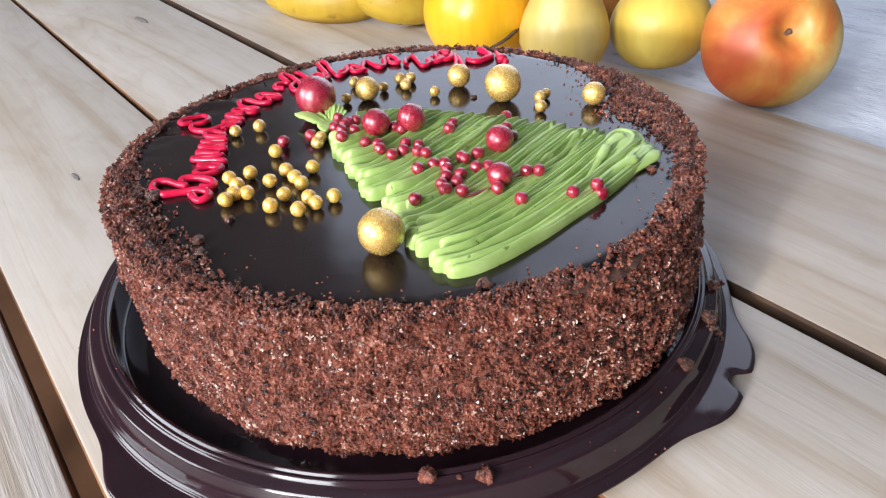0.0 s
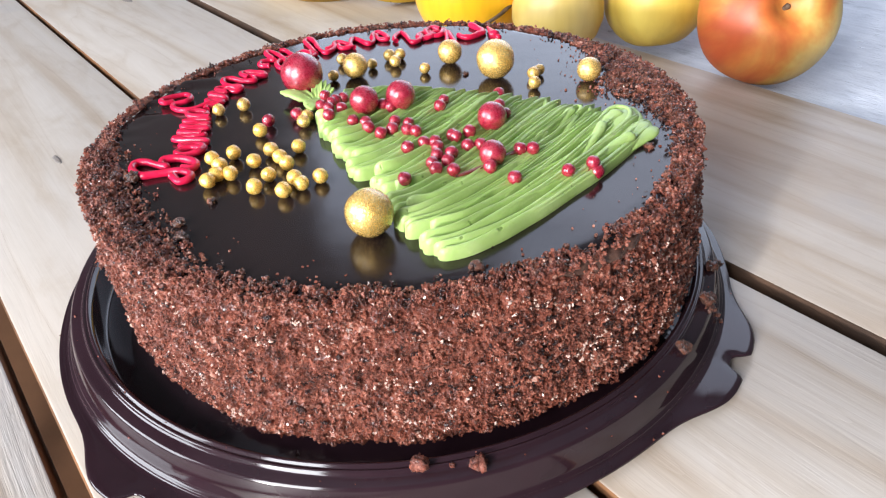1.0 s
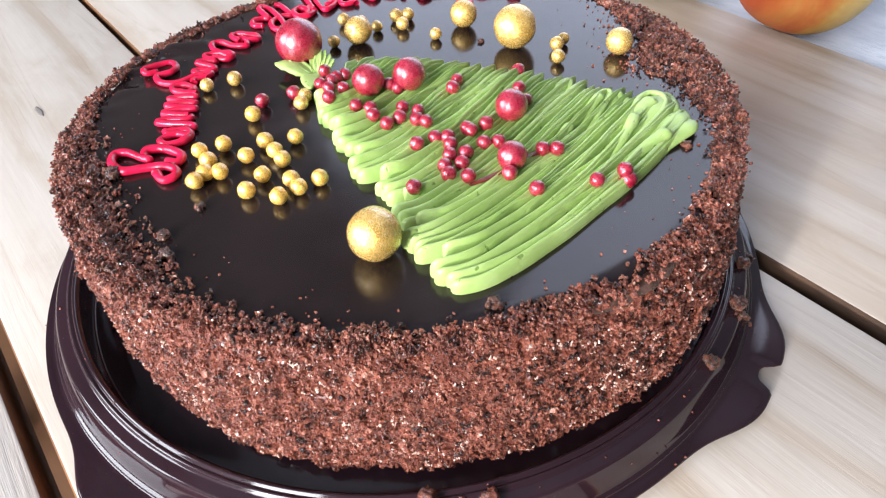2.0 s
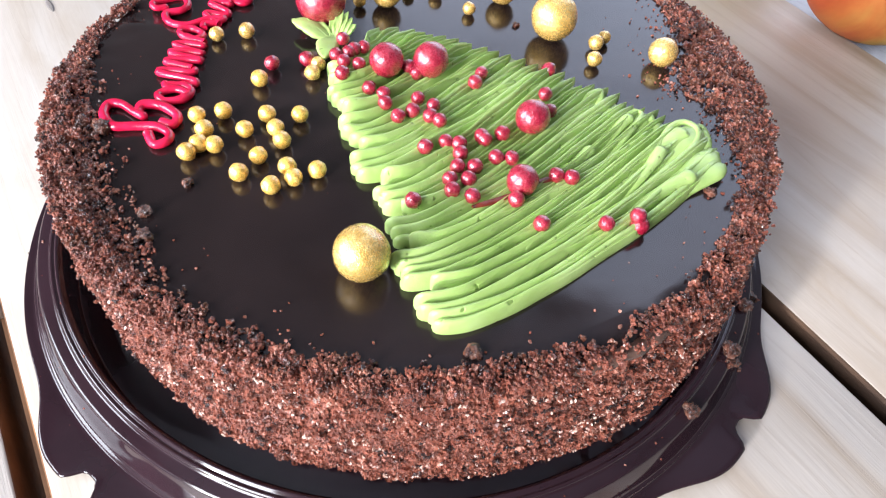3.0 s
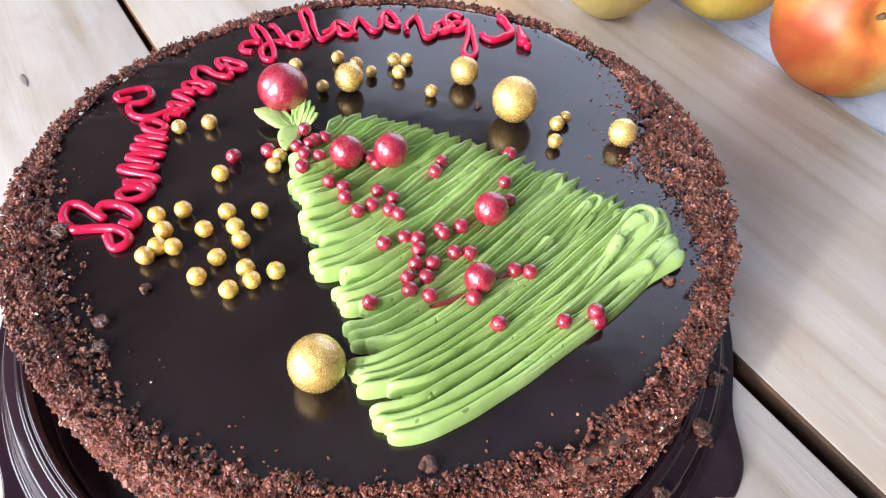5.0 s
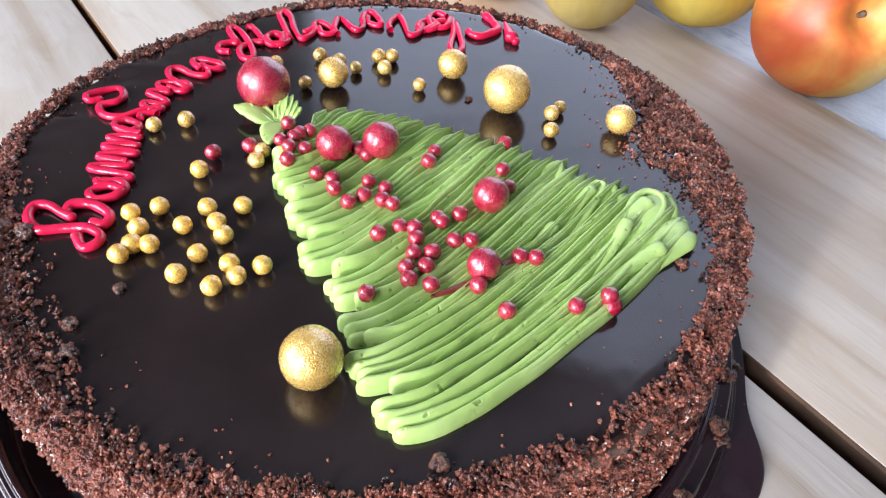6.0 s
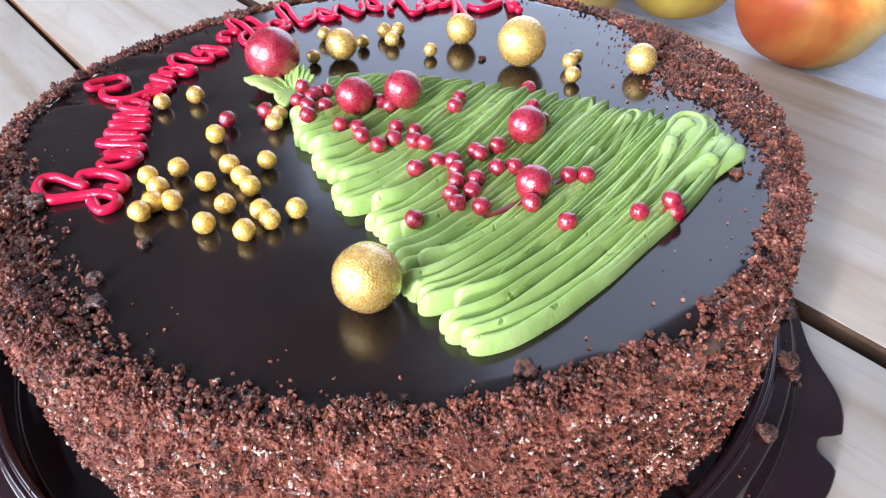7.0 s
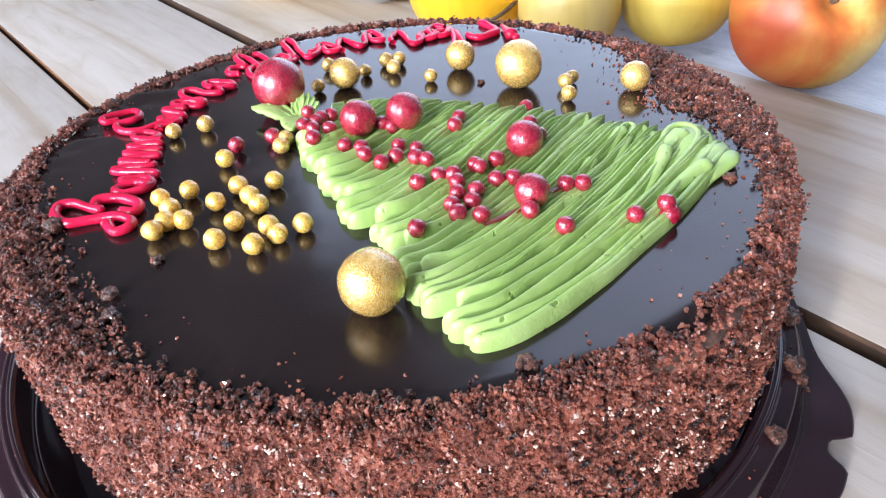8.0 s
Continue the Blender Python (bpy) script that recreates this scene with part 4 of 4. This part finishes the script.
BASELINE = ((40, 0.089), (60, 0.0870), (67, 0.0860), (76, 0.0835), (84, 0.0775), (95, 0.0830), (102, 0.0780), (110, 0.0760), (122, 0.0740), (132, 0.0725), (142, 0.0715), (160, 0.0680), (180, 0.0660), (206, 0.0650), (220, 0.065))


def baseline(deg):
    for (a, r0), (b, r1) in zip(BASELINE, BASELINE[1:]):
        if a <= deg <= b:
            return r0 + (r1 - r0) * (deg - a) / (b - a)
    return 0.075


def letter(char, deg, width, height, parent, name):
    bm = bmesh.new()
    for line in GLYPHS[char]:
        pts = []
        for x, y in line:
            r0 = baseline(deg)
            a = radians(deg - math.degrees((x - 0.5) * width / (r0 + 0.004)))
            r = baseline(math.degrees(a)) + y * height
            x0, y0 = r * math.cos(a), r * math.sin(a)
            pts.append((0.988 * x0 + 0.0119 * y0, 0.0206 * x0 + 0.987 * y0, 0.0011 + 0.0004 * noise.noise(Vector((x * 3, y * 3, deg)))))
        seed = deg * 0.37
        tube(bm, spline(pts, 6), lambda s: (0.00138 if char == "В" else 0.0015 if char == "а" else 0.00118) * (1 + 0.30 * noise.noise(Vector((s * 9, seed, 1)))), 9, 0.95)
    return part(name, bm, ICING, parent)


WORDS = (
    ("first_word", "crimson piped icing word reading Волшебного", [("В", 202, 0.0078), ("о", 195.5, 0.0085), ("л", 188.2, 0.0085), ("ш", 180.0, 0.0110), ("е", 171.3, 0.0075), ("б", 164.5, 0.0075), ("н", 158.5, 0.0075), ("с", 152.5, 0.0075), ("г", 146.7, 0.0075), ("с", 140.5, 0.0080)]),
    ("second_word", "crimson piped icing word reading Нового", [("Н", 130.0, 0.0120), ("о", 120.5, 0.0085), ("в", 114.0, 0.0085), ("с", 107.5, 0.0080), ("Г", 101.0, 0.0085), ("с", 95.0, 0.0085)]),
    ("third_word", "crimson piped icing word reading года", [("Г", 86.3, 0.0095), ("о", 81.0, 0.0085), ("д", 76.0, 0.0080), ("а", 68.0, 0.0100)]),
)
for name, label, letters in WORDS:
    word = tagged(new("icing_word"), label, "icing lettering", "piped words on the cake")
    word.matrix_world = pose(0, 0, TOP)
    for char, deg, width in letters:
        letter(char, deg, width, 0.0082 if name != "first_word" else 0.0086, word, "letter")
mark = tagged(new("icing_exclamation_mark"), "crimson piped icing exclamation mark", "icing lettering", "piped words on the cake")
mark.matrix_world = pose(0, 0, TOP)
bm = bmesh.new()
e0, e1 = Vector((0.0441, 0.0874, 0.0016)), Vector((0.0460, 0.0756, 0.0018))
tube(bm, [e0 + (e1 - e0) * (k / 12) for k in range(13)], lambda s: 0.0007 + 0.0019 * s ** 1.1, 10, 0.9)
part("stroke", bm, ICING, mark)
bm = jittered_ball(0.0016, 0.15, 3)
bmesh.ops.translate(bm, verts=bm.verts[:], vec=(0.0474, 0.0738, 0.0014))
part("dot", bm, ICING, mark)

# ---- sugar pearls ----
GOLD_CLUSTER = [
    (-0.0453, -0.0101, 0.0025), (-0.0581, -0.0288, 0.0025), (-0.0515, -0.0261, 0.0025), (-0.0392, -0.0255, 0.0025), (-0.0302, -0.0241, 0.0025), (-0.0543, -0.0345, 0.0025), (-0.0436, -0.0327, 0.0025), (-0.0355, -0.0309, 0.0025), (-0.0540, -0.0405, 0.0025), (-0.0498, -0.0401, 0.0025), (-0.0326, -0.0356, 0.0025), (-0.0561, -0.0441, 0.0025), (-0.0373, -0.0425, 0.0025), (-0.0406, -0.0496, 0.0025), (-0.0289, -0.0455, 0.0025), (-0.0263, -0.0493, 0.0025), (-0.0313, -0.0531, 0.0025), (-0.0209, -0.0455, 0.0025),
]
GOLD_SINGLE = [
    (-0.0641, 0.0100, 0.0024), (-0.0554, 0.0133, 0.0025), (-0.0299, 0.0001, 0.0024), (-0.0308, -0.0046, 0.0024), (-0.0351, 0.0487, 0.0024), (-0.0212, 0.0553, 0.0025), (-0.0142, 0.0518, 0.0025), (-0.0235, 0.0376, 0.0022), (-0.0082, 0.0485, 0.0022), (-0.0011, 0.0562, 0.0025), (0.0034, 0.0569, 0.0025), (0.0014, 0.0490, 0.0025), (0.0136, 0.0397, 0.0022), (0.0592, 0.0307, 0.0022), (0.0562, 0.0266, 0.0025), (0.0552, 0.0174, 0.0024),
]
GOLD_LARGE = [
    (-0.0146, 0.0399, 0.0052), (0.0245, 0.0492, 0.0049), (0.0770, 0.0217, 0.0047), (0.0417, 0.0311, 0.0077), (-0.0041, -0.0756, 0.0066),
]
RED_GLAZE = [
    (-0.0437, -0.0018, 0.0024), (-0.0339, 0.0020, 0.0024), (-0.0341, 0.0268, 0.0079), (0.0405, 0.0093, 0.0024), (0.0632, -0.0535, 0.0024),
]
RED_TIP = [
    (-0.0240, 0.0099, 0.00215), (-0.0246, 0.0013, 0.00215), (-0.0196, 0.0048, 0.00215), (-0.0170, 0.0066, 0.00215), (-0.0217, -0.0015, 0.00215), (-0.0211, -0.0075, 0.00215), (-0.0170, -0.0021, 0.00215), (-0.0210, 0.0032, 0.00215),
]
RED_BIG = [
    (-0.0087, -0.0020, 0.0051), (0.0043, -0.0000, 0.0056), (0.0350, -0.0211, 0.0048), (0.0326, -0.0461, 0.0042),
]
RED_UPPER = [
    (-0.0023, -0.0003, 0.00215), (0.0004, -0.0032, 0.00215), (-0.0123, -0.0125, 0.00215), (-0.0078, -0.0145, 0.00215), (-0.0067, -0.0187, 0.00215), (0.0022, -0.0150, 0.00215), (-0.0024, -0.0238, 0.00215), (0.0013, -0.0208, 0.00215), (0.0069, -0.0174, 0.00215), (0.0065, -0.0224, 0.00215), (0.0093, -0.0238, 0.00215), (0.0197, 0.0000, 0.00215), (0.0181, -0.0049, 0.00215), (0.0402, -0.0147, 0.00215), (0.0389, -0.0071, 0.00215),
]
RED_LOWER = [
    (0.0064, -0.0353, 0.00215), (0.0117, -0.0322, 0.00215), (0.0154, -0.0325, 0.00215), (0.0160, -0.0365, 0.00215), (0.0156, -0.0415, 0.00215), (0.0202, -0.0411, 0.00215), (0.0213, -0.0285, 0.00215), (0.0222, -0.0298, 0.00215), (0.0269, -0.0266, 0.00215), (0.0140, -0.0465, 0.00215), (0.0188, -0.0458, 0.00215), (0.0149, -0.0505, 0.00215), (0.0202, -0.0518, 0.00215), (0.0055, -0.0556, 0.00215), (0.0256, -0.0365, 0.00215), (0.0298, -0.0361, 0.00215), (0.0314, -0.0515, 0.00215), (0.0417, -0.0410, 0.00215), (0.0458, -0.0412, 0.00215), (0.0378, -0.0589, 0.00215), (0.0540, -0.0565, 0.00215), (0.0622, -0.0528, 0.00215),
]


def pearl(x, y, r, floor, mat, label, group, seed):
    bm = bmesh.new()
    bmesh.ops.create_icosphere(bm, subdivisions=3 if r < 0.004 else 4, radius=r)
    for v in bm.verts:
        k = noise.noise(v.co * (1.4 / r) + Vector((seed, 0, 4))) * (0.07 if r < 0.003 else 0.03) + noise.noise(v.co * 1800 + Vector((seed, 2, 0))) * 0.00012 / r
        v.co *= 1 + k
    ob = part("sugar_pearl", bm, mat)
    ob.matrix_world = pose(x, y, floor + r * 0.985, 40 * seed, 25 * seed, 70 * seed)
    return tagged(ob, label, "sugar pearl", group)


seed = 0
for places, lift, mat, label, group in (
    (GOLD_CLUSTER, 0, GOLD_PALE, "small bright gold sugar pearl scattered on dark glaze", "scattered small gold pearls"),
    (GOLD_SINGLE, 0, GOLD, "small antique gold sugar pearl resting on dark glaze", "small gold pearls round the tree"),
    (GOLD_LARGE, 0, GOLD, "large glittery gold sugar ball standing on dark glaze", "large gold balls"),
    (RED_GLAZE, 0, RED, "crimson pearly sugar ball resting on dark glaze", "crimson pearls on the glaze"),
    (RED_TIP, 0.0034, RED, "small crimson pearl heaped at the cream tree tip", "crimson pearls on the tree"),
    (RED_BIG, 0.0026, RED, "large crimson pearly sugar ball pressed into green cream", "large crimson balls on the tree"),
    (RED_UPPER, 0.0030, RED, "small crimson pearl on the green cream tree", "crimson pearls on the tree"),
    (RED_LOWER, 0.0030, RED, "small crimson pearl on the green cream tree", "crimson pearls on the tree"),
):
    for x, y, r in places:
        seed += 1
        pearl(x, y, r * (1 + 0.03 * math.sin(seed * 2.3)), TOP + lift, mat, label, group, seed)

# ---- loose crumbs ----
def loose_crumb(x, y, z, size, seed, label, mat=None):
    bm = jittered_ball(size, 0.55, seed, 3, (1, 0.85, 0.7))
    for k in range(3):
        more = jittered_ball(size * 0.55, 0.6, seed + k + 1, 2)
        bmesh.ops.translate(more, verts=more.verts[:], vec=(size * 0.7 * math.cos(seed + 2.1 * k), size * 0.7 * math.sin(seed + 2.1 * k), -size * 0.15 * k))
        me = bpy.data.meshes.new("scrap")
        more.to_mesh(me)
        more.free()
        bm.from_mesh(me)
        bpy.data.meshes.remove(me)
    ob = part("cake_crumb", bm, mat or DARK_SPONGE)
    ob.matrix_world = pose(x, y, z + size * 0.55, 0, 0, seed * 50)
    tagged(ob, label, "crumb", "loose cake crumbs")


for i, (x, y, s) in enumerate(((0.0925, -0.0720, 0.0024), (0.1082, -0.0490, 0.0029), (0.1082, -0.0530, 0.0017), (0.1165, -0.0300, 0.0022), (0.1215, -0.0230, 0.0020), (0.0050, -0.1125, 0.0024), (0.0215, -0.1125, 0.0023), (0.0140, -0.1125, 0.0008))):
    loose_crumb(x, y, BOARD + tray_height(x, y), s, i + 1.3, "brown cake crumb fallen on the tray rim", SPONGE if i > 4 else None)
for i, (x, y, s) in enumerate(((-0.0820, -0.0362, 0.0025), (-0.0531, -0.0537, 0.0014), (0.0844, -0.0365, 0.0015), (0.0300, 0.0354, 0.0011), (-0.0884, -0.0347, 0.0019), (-0.0601, -0.0647, 0.0017), (-0.0573, -0.0725, 0.0018), (0.0235, -0.0950, 0.0019), (0.0453, 0.0352, 0.0007))):
    loose_crumb(x, y, TOP, s, i + 11.7, "dark cake crumb lying on the glaze")
for i, (x, y, s) in enumerate(((0.1137, -0.0475, 0.0012), (0.1150, -0.0486, 0.0009))):
    loose_crumb(x, y, BOARD + tray_height(x, y), s, i + 21.7, "dark cake crumb lying on the tray step")

# ---- fruit ----
def apple(x, y, z, r, skin, tilt, turn, label, dimple=0.30):
    fruit = tagged(new("apple"), label, "apple", "fruit behind the cake")
    fruit.matrix_world = pose(x, y, z) @ pose(0, 0, 0, 0, 0, turn) @ pose(0, 0, 0, tilt)
    prof = []
    for k in range(41):
        t = math.pi * k / 40
        rr = math.sin(t) * (1 + 0.05 * math.cos(t))
        zz = math.cos(t) * 0.90 - dimple * math.exp(-(t / 0.21) ** 2) + 0.16 * math.exp(-((math.pi - t) / 0.30) ** 2)
        prof.append((max(rr, 0.004) * r, zz * r))
    part("flesh", lathe(prof, 64, shape=lambda q, a, h: (q * (1 + 0.018 * math.cos(5 * a) * (0.4 - h / r)), h)), skin, fruit)
    bm = bmesh.new()
    tube(bm, spline([(0, 0, r * 0.42), (r * 0.01, 0, r * 0.56), (r * 0.04, 0.02 * r, r * 0.64)], 5), lambda s: 0.0012 + 0.0006 * s, 8)
    part("stem", bm, STEM, fruit)
    return fruit


apple(0.2225, 0.1838, BOARD + 0.0366, 0.0408, RED_SKIN, 62, -3, "red and yellow streaked apple beside the ledge", 0.33)
apple(0.1725, 0.2408, BOARD + 0.0320, 0.0340, YELLOW_SKIN, -14, 20, "yellow apple with a faint brown blush")
apple(0.1690, 0.3490, BOARD + 0.0330, 0.0345, RED_SKIN, 10, 90, "red apple mostly hidden behind yellow fruit")

pear = tagged(new("pear"), "pale yellow pear with a dry brown stem", "pear", "fruit behind the cake")
pear.matrix_world = pose(0.1050, 0.2362, BOARD + 0.0306) @ Matrix.Scale(0.955, 4)
prof = [(0.0005, -0.0320), (0.006, -0.0312), (0.014, -0.0290), (0.022, -0.0230), (0.0285, -0.0140), (0.0320, -0.0030), (0.0318, 0.006), (0.0290, 0.0160), (0.0245, 0.0260), (0.0205, 0.0350), (0.0175, 0.0430), (0.0130, 0.0490), (0.0060, 0.0520), (0.0005, 0.0515)]
part("flesh", lathe([(p[0], p[1]) for p in prof], 64), PEAR_SKIN, pear)

orange = tagged(new("orange_persimmon"), "bright orange smooth round persimmon", "persimmon", "fruit behind the cake")
orange.matrix_world = pose(0.0504, 0.2740, BOARD + 0.0400) @ Matrix.Scale(0.941, 4)
part("flesh", lathe([(max(0.0003, 0.0433 * math.sin(math.pi * k / 36)), 0.0425 * math.cos(math.pi * k / 36)) for k in range(37)], 64), ORANGE_SKIN, orange)
bm = bmesh.new()
tube(bm, spline([(0.0795, 0.2500, BOARD + 0.0375), (0.0665, 0.2340, BOARD + 0.0320), (0.0530, 0.2275, BOARD + 0.0270)], 5), lambda s: 0.0015 - 0.0004 * s, 8)
ob = part("stem", bm, STEM, pear, "dry brown twig stem")
ob.matrix_parent_inverse = pear.matrix_world.inverted()


def banana(points, r, label):
    fruit = tagged(new("banana"), label, "banana", "fruit behind the cake")
    bm = bmesh.new()
    tube(bm, spline(points, 8), lambda s: r * (0.28 + 0.72 * min(1, math.sin(math.pi * min(1, 0.08 + 0.92 * s)) * 1.6) ** 0.6), 7)
    part("peel", bm, BANANA_SKIN, fruit)
    bm = bmesh.new()
    p, q = Vector(points[0]), Vector(points[1])
    tube(bm, [p, p + (p - q).normalized() * 0.006], r * 0.26, 7)
    part("blossom_end", bm, STEM, fruit, "dry dark blossom end")
    return fruit


banana([(-0.0267, 0.4278, BOARD + 0.0278), (-0.0451, 0.4069, BOARD + 0.0204), (-0.0819, 0.4096, BOARD + 0.0185), (-0.1187, 0.4414, BOARD + 0.0194), (-0.1417, 0.4868, BOARD + 0.0278)], 0.0189, "ripe yellow banana with brown speckles")
banana([(-0.0479, 0.4233, BOARD + 0.0426), (-0.0313, 0.3869, BOARD + 0.0278), (-0.0037, 0.3815, BOARD + 0.0190), (0.0331, 0.4051, BOARD + 0.0185), (0.0607, 0.4505, BOARD + 0.0240)], 0.0186, "ripe yellow banana with a grey tip")
